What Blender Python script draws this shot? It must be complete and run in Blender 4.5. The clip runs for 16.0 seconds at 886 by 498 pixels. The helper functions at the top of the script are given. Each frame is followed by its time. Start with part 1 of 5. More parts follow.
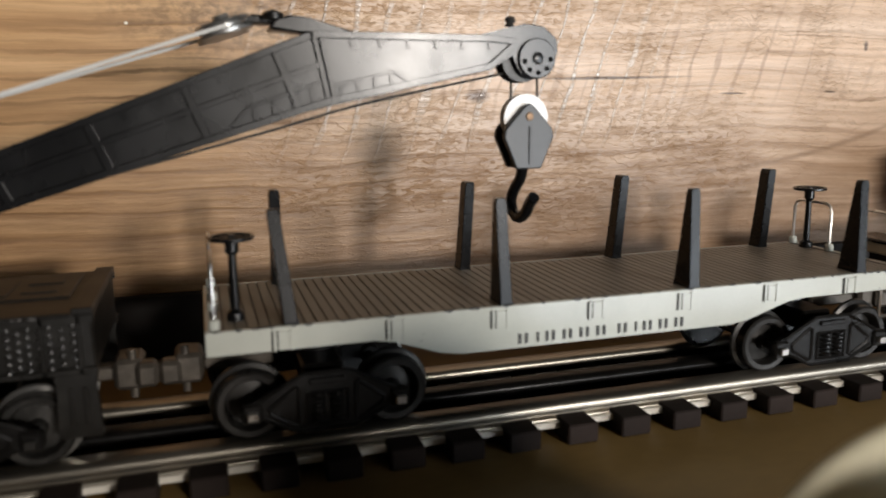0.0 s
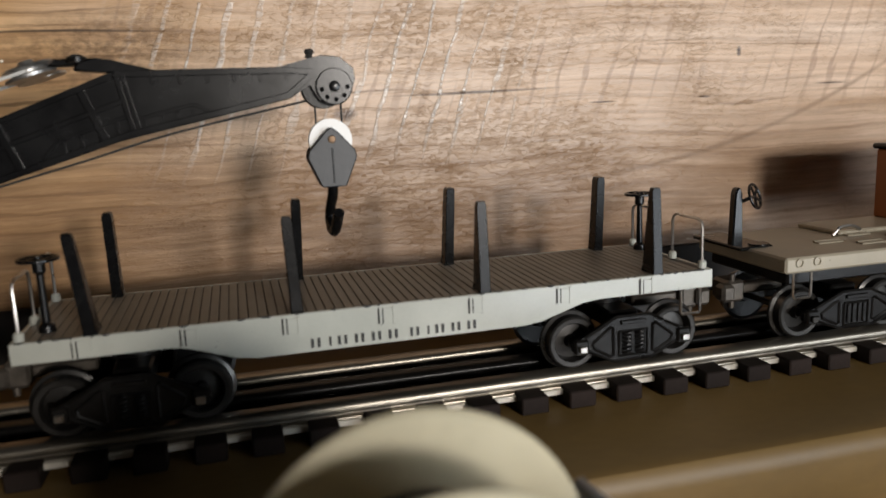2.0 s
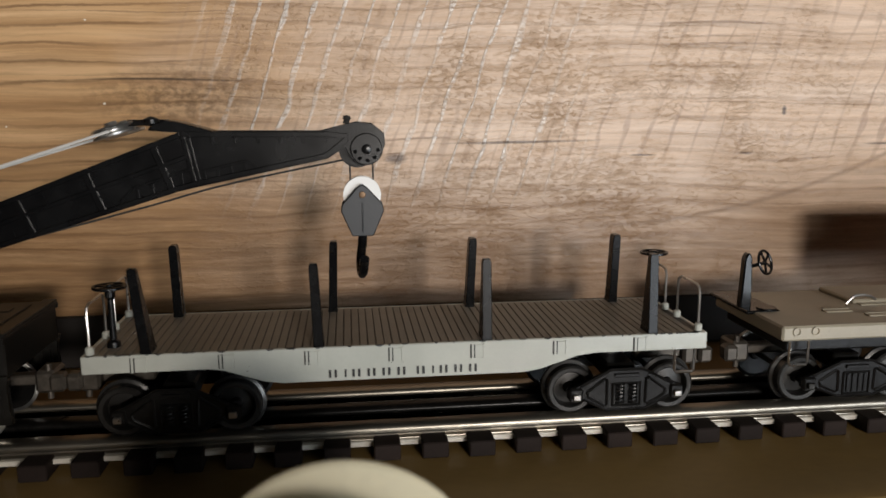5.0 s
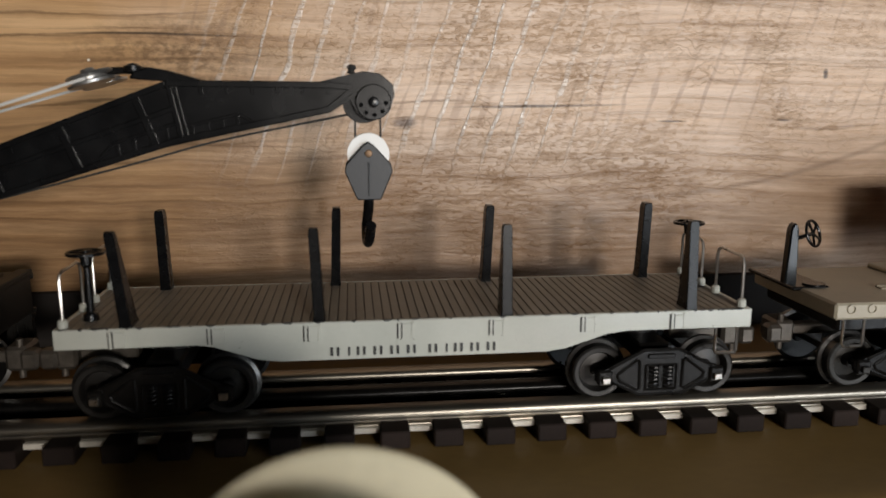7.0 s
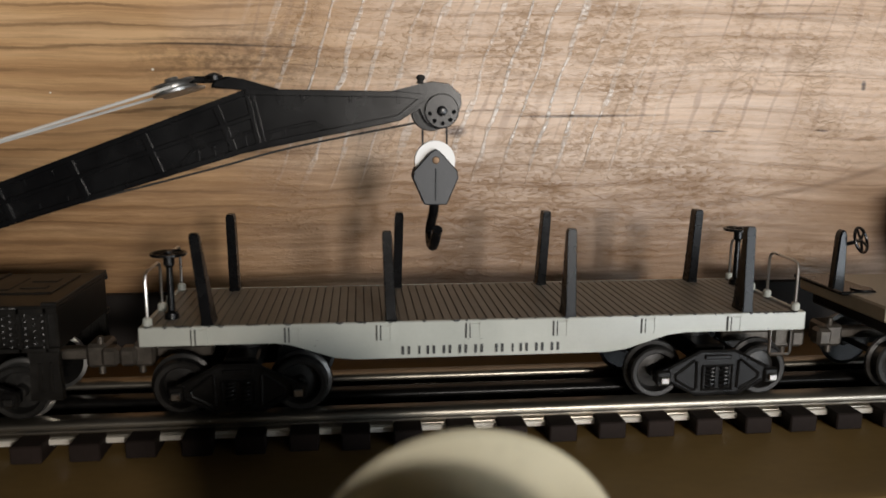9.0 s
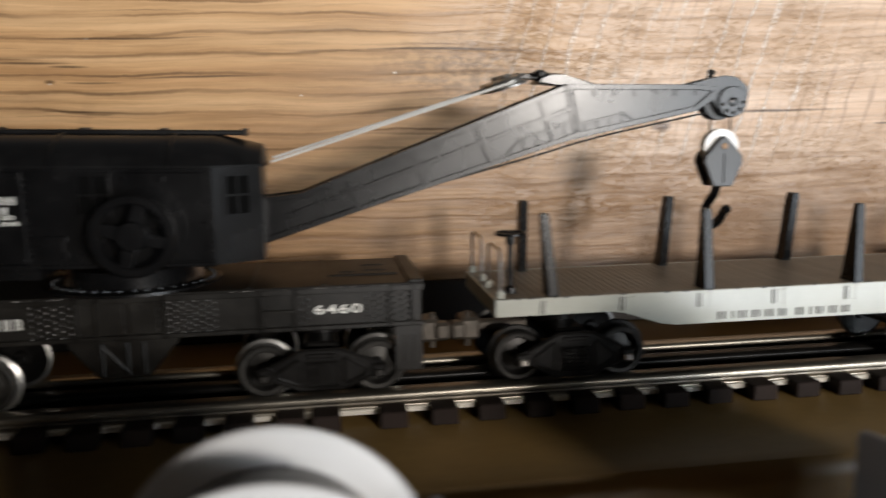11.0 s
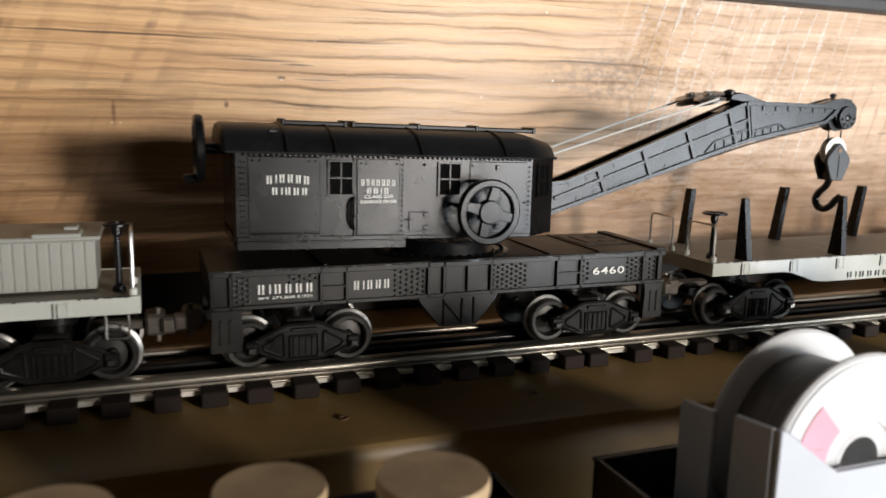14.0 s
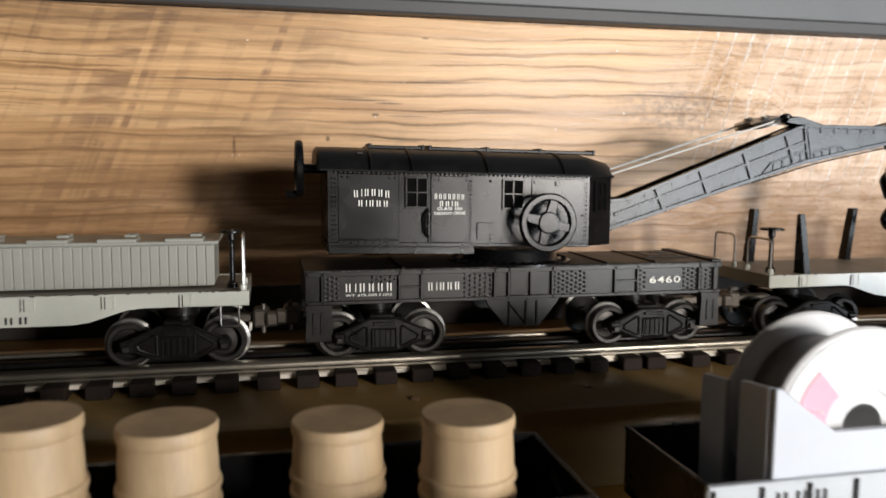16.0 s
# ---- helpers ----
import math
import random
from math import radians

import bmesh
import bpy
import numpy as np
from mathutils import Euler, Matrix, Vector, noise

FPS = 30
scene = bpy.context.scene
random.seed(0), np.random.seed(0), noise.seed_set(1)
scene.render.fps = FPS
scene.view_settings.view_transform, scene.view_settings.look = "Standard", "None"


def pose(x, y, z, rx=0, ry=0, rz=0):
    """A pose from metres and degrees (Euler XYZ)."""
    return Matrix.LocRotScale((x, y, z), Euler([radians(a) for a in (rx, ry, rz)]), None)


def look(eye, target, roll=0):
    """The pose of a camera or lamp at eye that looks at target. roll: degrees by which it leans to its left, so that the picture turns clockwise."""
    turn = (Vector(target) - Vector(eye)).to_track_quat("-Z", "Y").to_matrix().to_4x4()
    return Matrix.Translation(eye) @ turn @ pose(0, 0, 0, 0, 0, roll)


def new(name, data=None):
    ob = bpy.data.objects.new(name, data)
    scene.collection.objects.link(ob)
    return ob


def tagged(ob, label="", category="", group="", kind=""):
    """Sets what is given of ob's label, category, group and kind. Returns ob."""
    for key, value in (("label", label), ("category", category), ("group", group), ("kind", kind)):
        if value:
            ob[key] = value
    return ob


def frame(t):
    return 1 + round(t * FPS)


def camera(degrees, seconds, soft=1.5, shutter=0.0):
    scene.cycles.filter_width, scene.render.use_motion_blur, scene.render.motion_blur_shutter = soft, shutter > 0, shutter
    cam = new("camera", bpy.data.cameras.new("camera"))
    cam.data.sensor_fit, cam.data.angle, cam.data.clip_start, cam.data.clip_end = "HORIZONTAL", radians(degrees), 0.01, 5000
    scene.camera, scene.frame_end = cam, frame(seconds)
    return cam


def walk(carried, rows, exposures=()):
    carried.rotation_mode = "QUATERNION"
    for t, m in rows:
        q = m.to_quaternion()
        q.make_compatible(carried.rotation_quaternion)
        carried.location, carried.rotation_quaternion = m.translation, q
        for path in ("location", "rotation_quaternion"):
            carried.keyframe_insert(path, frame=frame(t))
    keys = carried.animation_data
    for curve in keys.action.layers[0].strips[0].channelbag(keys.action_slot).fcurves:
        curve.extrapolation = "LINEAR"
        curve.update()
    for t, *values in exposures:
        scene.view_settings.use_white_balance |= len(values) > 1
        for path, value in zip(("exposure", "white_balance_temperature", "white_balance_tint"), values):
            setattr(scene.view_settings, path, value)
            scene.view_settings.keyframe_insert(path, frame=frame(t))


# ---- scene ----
cam = camera(59.1, 16.0, shutter=0.4)
cam.data.dof.use_dof, cam.data.dof.focus_distance, cam.data.dof.aperture_fstop = True, 0.34, 12.0
PATH = [
    (0, (0.0019, -0.2043, 0.1038), (0.1466, 0.2653, 0.0113), -0.62),
    (0.5, (0.0006, -0.2088, 0.1047), (0.1665, 0.2531, 0.0089), -1.20),
    (1, (0.0064, -0.2202, 0.1043), (0.1762, 0.2403, 0.0088), -2.13),
    (1.5, (0.0507, -0.2317, 0.1128), (0.2039, 0.2352, 0.0202), -2.52),
    (2, (0.0688, -0.2459, 0.1099), (0.1929, 0.2296, 0.0176), -2.53),
    (2.5, (0.0822, -0.2692, 0.1040), (0.1758, 0.2128, 0.0097), -2.10),
    (3, (0.0865, -0.2856, 0.1215), (0.1637, 0.1999, 0.0304), -1.25),
    (3.5, (0.0997, -0.2814, 0.1282), (0.1674, 0.2057, 0.0381), -0.66),
    (4, (0.0973, -0.2817, 0.1336), (0.1615, 0.2059, 0.0440), -0.41),
    (6.5, (0.0963, -0.2680, 0.1271), (0.1509, 0.2200, 0.0326), -0.25),
    (7, (0.0964, -0.2516, 0.1189), (0.1526, 0.2359, 0.0228), -0.00),
    (7.5, (0.0915, -0.2512, 0.1206), (0.1463, 0.2366, 0.0255), 0.07),
    (8, (0.0678, -0.2551, 0.1214), (0.1179, 0.2334, 0.0274), -0.03),
    (8.2, (0.0755, -0.2535, 0.1198), (0.1258, 0.2353, 0.0273), 0.04),
    (10.5, (0.0363, -0.2767, 0.1168), (0.0997, 0.2117, 0.0304), -0.01),
    (11, (-0.0629, -0.2727, 0.1104), (0.0151, 0.2146, 0.0298), -0.73),
    (11.5, (-0.1129, -0.2624, 0.1247), (-0.0087, 0.2191, 0.0393), -0.57),
    (12, (-0.1527, -0.2518, 0.1162), (-0.0174, 0.2220, 0.0316), -0.25),
    (12.5, (-0.1878, -0.2434, 0.1075), (-0.0103, 0.2162, 0.0227), 0.62),
    (13, (-0.2253, -0.2560, 0.1136), (-0.0413, 0.2005, 0.0251), 0.88),
    (13.5, (-0.2499, -0.2748, 0.1128), (-0.0667, 0.1819, 0.0242), 1.18),
    (14, (-0.2565, -0.3014, 0.1157), (-0.0802, 0.1583, 0.0285), 1.33),
    (14.5, (-0.2794, -0.3268, 0.1131), (-0.1200, 0.1402, 0.0325), 1.21),
    (15, (-0.2683, -0.3103, 0.1095), (-0.1198, 0.1614, 0.0357), 1.03),
    (15.5, (-0.2593, -0.3097, 0.1069), (-0.1305, 0.1697, 0.0472), 0.55),
    (16, (-0.2503, -0.3516, 0.1017), (-0.1423, 0.1336, 0.0473), 0.33),
]
walk(cam, [(t, look(eye, target, roll)) for t, eye, target, roll in PATH],
     [(0.0, -0.58), (2.0, -0.92), (4.0, -1.02), (8.2, -1.02), (10.5, -0.76), (12.0, -0.16), (14.0, -0.08), (16.0, -0.06)])
# ---- end of path ----

# ---- world and light ----
world = bpy.data.worlds.new("sky")
scene.world = world
world.use_nodes = True
wn = world.node_tree.nodes
sky = wn.new("ShaderNodeTexSky")
sky.sky_type, sky.sun_disc = "NISHITA", False
sky.sun_elevation, sky.sun_rotation = radians(6), radians(210)
world.node_tree.links.new(sky.outputs[0], wn["Background"].inputs[0])
wn["Background"].inputs[1].default_value = 0.05
scene.view_settings.exposure = 0.0


def window_light(name, x, y, z, w, h, watts, colour, target):
    """Daylight that enters by a window opening."""
    lamp = bpy.data.lights.new(name, "AREA")
    lamp.shape, lamp.size, lamp.size_y, lamp.energy, lamp.color = "RECTANGLE", w, h, watts, colour
    ob = new(name, lamp)
    ob.matrix_world = look((x, y, z), target)
    return ob


# one wide window in the wall across the room: bright upper and lower panes in a dimmer, cooler glazing
WIN_Y = -1.33
WINDOW = (0.74, -0.04, 1.30, 0.78)
window_light("window_light", 0.99, WIN_Y, -0.06, 0.78, 0.72, 26.0, (0.85, 0.925, 1.0), (0.60, 0.1, 0.07))
window_light("upper_pane_light", 0.45, WIN_Y + 0.010, 0.235, 0.18, 0.14, 19, (1.0, 0.93, 0.86), (0.05, 0.1, 0.09))
window_light("lower_pane_light", 0.25, WIN_Y + 0.010, -0.10, 0.20, 0.10, 2.4, (1.0, 0.955, 0.92), (0.15, 0.1, 0.06))


# ---- materials ----
def ramp(nt, fac, stops):
    r = nt.nodes.new("ShaderNodeValToRGB")
    els = r.color_ramp.elements
    while len(els) < len(stops):
        els.new(0.5)
    for e, (p, c) in zip(els, stops):
        e.position = p
        e.color = (*c, 1) if len(c) == 3 else c
    nt.links.new(fac, r.inputs[0])
    return r.outputs[0]


def math_node(nt, op, a, b=None, clamp=False):
    n = nt.nodes.new("ShaderNodeMath")
    n.operation, n.use_clamp = op, clamp
    for k, v in enumerate((a, b)):
        if v is None:
            continue
        if isinstance(v, (int, float)):
            n.inputs[k].default_value = v
        else:
            nt.links.new(v, n.inputs[k])
    return n.outputs[0]


def mix(nt, fac, a, b, blend="MIX"):
    n = nt.nodes.new("ShaderNodeMixRGB")
    n.blend_type = blend
    for k, v in enumerate((fac, a, b)):
        if isinstance(v, (int, float)):
            n.inputs[k].default_value = v
        elif isinstance(v, tuple):
            n.inputs[k].default_value = (*v, 1)
        else:
            nt.links.new(v, n.inputs[k])
    return n.outputs[0]


def noise_tex(nt, vec, scale, detail=3.0, rough=0.55):
    n = nt.nodes.new("ShaderNodeTexNoise")
    n.inputs["Scale"].default_value, n.inputs["Detail"].default_value, n.inputs["Roughness"].default_value = scale, detail, rough
    nt.links.new(vec, n.inputs["Vector"])
    return n.outputs["Fac"]


def mapped(nt, vec, scale=(1, 1, 1), rot=(0, 0, 0), loc=(0, 0, 0)):
    n = nt.nodes.new("ShaderNodeMapping")
    n.inputs["Scale"].default_value, n.inputs["Rotation"].default_value, n.inputs["Location"].default_value = scale, rot, loc
    nt.links.new(vec, n.inputs["Vector"])
    return n.outputs[0]


def bumped(nt, bsdf, height, strength, distance):
    b = nt.nodes.new("ShaderNodeBump")
    b.inputs["Strength"].default_value, b.inputs["Distance"].default_value = strength, distance
    nt.links.new(height, b.inputs["Height"])
    nt.links.new(b.outputs[0], bsdf.inputs["Normal"])


def start(name):
    m = bpy.data.materials.new(name)
    m.use_nodes = True
    nt = m.node_tree
    tc = nt.nodes.new("ShaderNodeTexCoord")
    return m, nt, nt.nodes["Principled BSDF"], tc.outputs["Object"]


def surface(name, colour, rough, metal=0.0, chips=0.0, var=0.25, scale=60, fine=900, bump=0.15, dust=0.0, stretch=(1, 1, 1), rand=0.0):
    """A worn surface: broad stains and fine grain in colour, gloss and relief."""
    m, nt, bsdf, vec = start(name)
    v = mapped(nt, vec, stretch)
    big, small = noise_tex(nt, v, scale, 4), noise_tex(nt, v, fine, 3)
    lo = tuple(c * (1 - var) for c in colour)
    hi = tuple(min(1.0, c * (1 + var)) for c in colour)
    col = ramp(nt, big, [(0.3, lo), (0.7, hi)])
    col = mix(nt, 0.5 * var, col, ramp(nt, small, [(0.35, tuple(c * 0.55 for c in colour)), (0.65, hi)]))
    if dust:
        mask = math_node(nt, "MULTIPLY", ramp(nt, noise_tex(nt, v, scale * 4, 6, 0.7), [(0.48, (0, 0, 0)), (0.75, (1, 1, 1))]), dust)
        col = mix(nt, mask, col, (0.32, 0.30, 0.27))
    if chips:
        mask = ramp(nt, noise_tex(nt, v, 420, 3, 0.6), [(0.70, (0, 0, 0)), (0.73, (1, 1, 1))])
        col = mix(nt, math_node(nt, "MULTIPLY", mask, chips), col, (0.05, 0.045, 0.04))
    if rand:
        info = nt.nodes.new("ShaderNodeObjectInfo")
        k = math_node(nt, "ADD", math_node(nt, "MULTIPLY", info.outputs["Random"], 2 * rand), 1 - rand)
        col = mix(nt, 1.0, col, k, "MULTIPLY")
    nt.links.new(col, bsdf.inputs["Base Color"])
    r = math_node(nt, "ADD", math_node(nt, "MULTIPLY", big, 0.22), rough - 0.11)
    nt.links.new(r, bsdf.inputs["Roughness"])
    bsdf.inputs["Metallic"].default_value = metal
    bumped(nt, bsdf, small, bump, 0.0003)
    return m


def wall_wood():
    """Rough-sawn varnished plank: long grain, cracks, slanting saw marks, knots."""
    m, nt, bsdf, vec = start("sawn_plank")
    sep = nt.nodes.new("ShaderNodeSeparateXYZ")
    nt.links.new(vec, sep.inputs[0])
    x, z = sep.outputs[0], sep.outputs[2]
    bend = noise_tex(nt, mapped(nt, vec, (5, 1, 9)), 1.0, 3)
    ragged = noise_tex(nt, mapped(nt, vec, (160, 1, 420)), 1.0, 4, 0.7)
    z2 = math_node(nt, "ADD", math_node(nt, "ADD", z, math_node(nt, "MULTIPLY", bend, 0.016)), math_node(nt, "MULTIPLY", ragged, 0.0016))
    comb = nt.nodes.new("ShaderNodeCombineXYZ")
    nt.links.new(x, comb.inputs[0])
    nt.links.new(z2, comb.inputs[2])
    along = comb.outputs[0]
    fibre = noise_tex(nt, mapped(nt, along, (12, 1, 420)), 1.0, 5, 0.6)
    band = noise_tex(nt, mapped(nt, along, (3.5, 1, 85)), 1.0, 3, 0.55)
    ring = nt.nodes.new("ShaderNodeTexWave")
    ring.bands_direction, ring.wave_profile = "Z", "SIN"
    ring.inputs["Scale"].default_value, ring.inputs["Distortion"].default_value = 34.0, 5.0
    ring.inputs["Detail"].default_value, ring.inputs["Detail Scale"].default_value = 3.0, 1.2
    nt.links.new(mapped(nt, along, (0.18, 1, 1)), ring.inputs["Vector"])
    warm = ramp(nt, band, [(0.25, (0.50, 0.275, 0.12)), (0.5, (0.72, 0.44, 0.215)), (0.75, (0.83, 0.555, 0.31))])
    pale = ramp(nt, band, [(0.25, (0.62, 0.41, 0.255)), (0.5, (0.81, 0.59, 0.425)), (0.8, (0.91, 0.71, 0.555))])
    side = math_node(nt, "ADD", math_node(nt, "MULTIPLY", x, 4.5), math_node(nt, "MULTIPLY", noise_tex(nt, mapped(nt, vec, (14, 1, 22)), 1.0, 4), 0.9))
    col = mix(nt, ramp(nt, side, [(0.42, (0, 0, 0)), (0.95, (1, 1, 1))]), warm, pale)
    col = mix(nt, 0.55, col, ramp(nt, fibre, [(0.3, (0.42, 0.36, 0.30)), (0.6, (1, 1, 1))]), "MULTIPLY")
    gaps = noise_tex(nt, mapped(nt, along, (9, 1, 30)), 1.0, 3)
    lines = ramp(nt, ring.outputs["Fac"], [(0.90, (0, 0, 0)), (1.0, (1, 1, 1))])
    lines = math_node(nt, "MULTIPLY", lines, ramp(nt, gaps, [(0.36, (0.10, 0.10, 0.10)), (0.66, (1, 1, 1))]))
    paleness = ramp(nt, side, [(0.42, (0, 0, 0)), (0.95, (1, 1, 1))])
    late = math_node(nt, "MULTIPLY", ramp(nt, ring.outputs["Fac"], [(0.15, (0, 0, 0)), (0.95, (1, 1, 1))]), math_node(nt, "SUBTRACT", 0.22, math_node(nt, "MULTIPLY", paleness, 0.13)))
    col = mix(nt, late, col, mix(nt, 1.0, col, (0.52, 0.42, 0.34), "MULTIPLY"))
    line_depth = math_node(nt, "SUBTRACT", 0.80, math_node(nt, "MULTIPLY", paleness, 0.50))
    col = mix(nt, math_node(nt, "MULTIPLY", lines, line_depth), col, (0.13, 0.070, 0.032))
    thin = ramp(nt, noise_tex(nt, mapped(nt, along, (7, 1, 330), loc=(0.3, 0, 0.1)), 1.0, 2, 0.5), [(0.30, (1, 1, 1)), (0.37, (0, 0, 0))])
    col = mix(nt, math_node(nt, "MULTIPLY", thin, 0.55), col, (0.17, 0.085, 0.035))
    # slanting saw marks
    slant = nt.nodes.new("ShaderNodeCombineXYZ")
    u = math_node(nt, "SUBTRACT", x, math_node(nt, "MULTIPLY", z, 0.34))
    nt.links.new(u, slant.inputs[0])
    nt.links.new(math_node(nt, "MULTIPLY", z, 0.25), slant.inputs[2])
    kerf = nt.nodes.new("ShaderNodeTexWave")
    kerf.bands_direction = "X"
    kerf.inputs["Scale"].default_value, kerf.inputs["Distortion"].default_value = 23.0, 2.4
    kerf.inputs["Detail"].default_value, kerf.inputs["Detail Scale"].default_value = 2.0, 6.0
    nt.links.new(slant.outputs[0], kerf.inputs["Vector"])
    dash = noise_tex(nt, mapped(nt, vec, (160, 1, 620)), 1.0, 4, 0.7)
    patch = noise_tex(nt, mapped(nt, vec, (7, 1, 9), loc=(0.7, 0, 0.2)), 1.0, 2)
    cut = math_node(nt, "MULTIPLY", ramp(nt, kerf.outputs["Fac"], [(0.93, (0, 0, 0)), (0.99, (1, 1, 1))]),
                    ramp(nt, dash, [(0.36, (0, 0, 0)), (0.51, (1, 1, 1))]))
    cut = math_node(nt, "MULTIPLY", math_node(nt, "MULTIPLY", cut, ramp(nt, patch, [(0.28, (0.25, 0.25, 0.25)), (0.48, (1, 1, 1))])), ramp(nt, math_node(nt, "MULTIPLY", z, 5.0), [(0.36, (0, 0, 0)), (0.52, (1, 1, 1))]))
    belt = math_node(nt, "MULTIPLY", ramp(nt, math_node(nt, "MULTIPLY", x, 4.0), [(0.05, (0, 0, 0)), (0.20, (1, 1, 1))]), ramp(nt, math_node(nt, "MULTIPLY", x, 4.0), [(0.70, (1, 1, 1)), (0.95, (0, 0, 0))]))
    cut = math_node(nt, "MULTIPLY", cut, belt)
    light_side = ramp(nt, math_node(nt, "ADD", math_node(nt, "MULTIPLY", x, 5.0), 0.45), [(0.45, (0, 0, 0)), (0.7, (1, 1, 1))])
    dark_side = ramp(nt, math_node(nt, "MULTIPLY", x, -4.0), [(0.62, (0, 0, 0)), (0.98, (1, 1, 1))])
    # glints on the saw marks, put into the colour as near-white strokes
    col = mix(nt, math_node(nt, "MULTIPLY", math_node(nt, "MULTIPLY", cut, light_side), 0.76), col, (0.97, 0.93, 0.88))
    soft = math_node(nt, "MULTIPLY", ramp(nt, kerf.outputs["Fac"], [(0.01, (1, 1, 1)), (0.10, (0, 0, 0))]), ramp(nt, noise_tex(nt, mapped(nt, vec, (9, 1, 16), loc=(0.1, 0, 0.9)), 1.0, 3), [(0.44, (0, 0, 0)), (0.60, (1, 1, 1))]))
    soft = math_node(nt, "MULTIPLY", soft, ramp(nt, math_node(nt, "MULTIPLY", z, 5.0), [(0.42, (0, 0, 0)), (0.60, (1, 1, 1))]))
    col = mix(nt, math_node(nt, "MULTIPLY", math_node(nt, "MULTIPLY", soft, light_side), 0.55), col, (0.34, 0.21, 0.14))
    # fine crackle in the old varnish
    veins = nt.nodes.new("ShaderNodeTexVoronoi")
    veins.feature = "DISTANCE_TO_EDGE"
    veins.inputs["Scale"].default_value = 1.0
    warp = nt.nodes.new("ShaderNodeVectorMath")
    warp.operation = "MULTIPLY_ADD"
    wob = nt.nodes.new("ShaderNodeTexNoise")
    wob.inputs["Scale"].default_value, wob.inputs["Detail"].default_value = 90.0, 4.0
    nt.links.new(vec, wob.inputs["Vector"])
    nt.links.new(wob.outputs["Color"], warp.inputs[0])
    warp.inputs[1].default_value = (0.022, 0.0, 0.018)
    nt.links.new(vec, warp.inputs[2])
    nt.links.new(mapped(nt, warp.outputs[0], (38, 1, 190)), veins.inputs["Vector"])
    crackle = math_node(nt, "MULTIPLY", ramp(nt, veins.outputs["Distance"], [(0.012, (1, 1, 1)), (0.05, (0, 0, 0))]), ramp(nt, noise_tex(nt, mapped(nt, vec, (20, 1, 24), loc=(0.4, 0, 0.3)), 1.0, 4, 0.65), [(0.50, (0, 0, 0)), (0.62, (1, 1, 1))]))
    col = mix(nt, math_node(nt, "MULTIPLY", math_node(nt, "MULTIPLY", crackle, light_side), 0.20), col, (0.15, 0.09, 0.055))
    # straight slanting bruises of the saw, in groups, broken by the grain
    stroke = nt.nodes.new("ShaderNodeCombineXYZ")
    nt.links.new(math_node(nt, "SUBTRACT", x, math_node(nt, "MULTIPLY", z, 0.40)), stroke.inputs[0])
    nt.links.new(math_node(nt, "MULTIPLY", z, 0.04), stroke.inputs[2])
    fine_stroke = noise_tex(nt, mapped(nt, stroke.outputs[0], (95, 1, 95), loc=(0.35, 0, 0.1)), 1.0, 2, 0.5)
    group = noise_tex(nt, mapped(nt, stroke.outputs[0], (21, 1, 21), loc=(0.8, 0, 0.4)), 1.0, 1, 0.5)
    wide = math_node(nt, "MULTIPLY", ramp(nt, fine_stroke, [(0.46, (0, 0, 0)), (0.54, (1, 1, 1))]), ramp(nt, group, [(0.38, (0.22, 0.22, 0.22)), (0.54, (1, 1, 1))]))
    broken = noise_tex(nt, mapped(nt, along, (26, 1, 150), loc=(0.2, 0, 0.6)), 1.0, 3, 0.6)
    wide = math_node(nt, "MULTIPLY", wide, ramp(nt, broken, [(0.40, (0.10, 0.10, 0.10)), (0.60, (1, 1, 1))]))
    col = mix(nt, math_node(nt, "MULTIPLY", math_node(nt, "MULTIPLY", wide, dark_side), 0.70), col, (0.21, 0.112, 0.066))
    # weathered grain along the plank's upper edge
    edge = math_node(nt, "ADD", math_node(nt, "SUBTRACT", math_node(nt, "MULTIPLY", z, 30.0), 5.4), broken)
    edge = math_node(nt, "MULTIPLY", ramp(nt, edge, [(0.08, (0, 0, 0)), (0.85, (1, 1, 1))]), ramp(nt, math_node(nt, "MULTIPLY", x, -4.0), [(0.75, (0, 0, 0)), (1.0, (1, 1, 1))]))
    streaks = ramp(nt, noise_tex(nt, mapped(nt, along, (9, 1, 340), loc=(0.6, 0, 0.2)), 1.0, 4, 0.6), [(0.36, (0.25, 0.25, 0.25)), (0.58, (1, 1, 1))])
    col = mix(nt, math_node(nt, "MULTIPLY", math_node(nt, "MULTIPLY", edge, streaks), 0.72), col, (0.13, 0.082, 0.050))
    # mottled weathering over the paler end
    spots = ramp(nt, noise_tex(nt, mapped(nt, along, (55, 1, 210)), 1.0, 6, 0.72), [(0.52, (0, 0, 0)), (0.64, (1, 1, 1))])
    cloud = ramp(nt, noise_tex(nt, mapped(nt, vec, (26, 1, 34), loc=(0.2, 0, 0.5)), 1.0, 4, 0.6), [(0.40, (0.15, 0.15, 0.15)), (0.62, (1, 1, 1))])
    spots = math_node(nt, "MULTIPLY", spots, cloud)
    col = mix(nt, math_node(nt, "MULTIPLY", math_node(nt, "MULTIPLY", spots, light_side), 0.20), col, (0.24, 0.145, 0.08))
    col = mix(nt, math_node(nt, "MULTIPLY", math_node(nt, "MULTIPLY", cloud, light_side), 0.13), col, (0.30, 0.18, 0.09))
    # darker, streaky brown towards the plank's lower edge
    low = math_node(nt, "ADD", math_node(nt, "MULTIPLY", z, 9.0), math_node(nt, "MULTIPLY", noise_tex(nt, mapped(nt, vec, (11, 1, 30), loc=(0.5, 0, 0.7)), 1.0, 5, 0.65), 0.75))
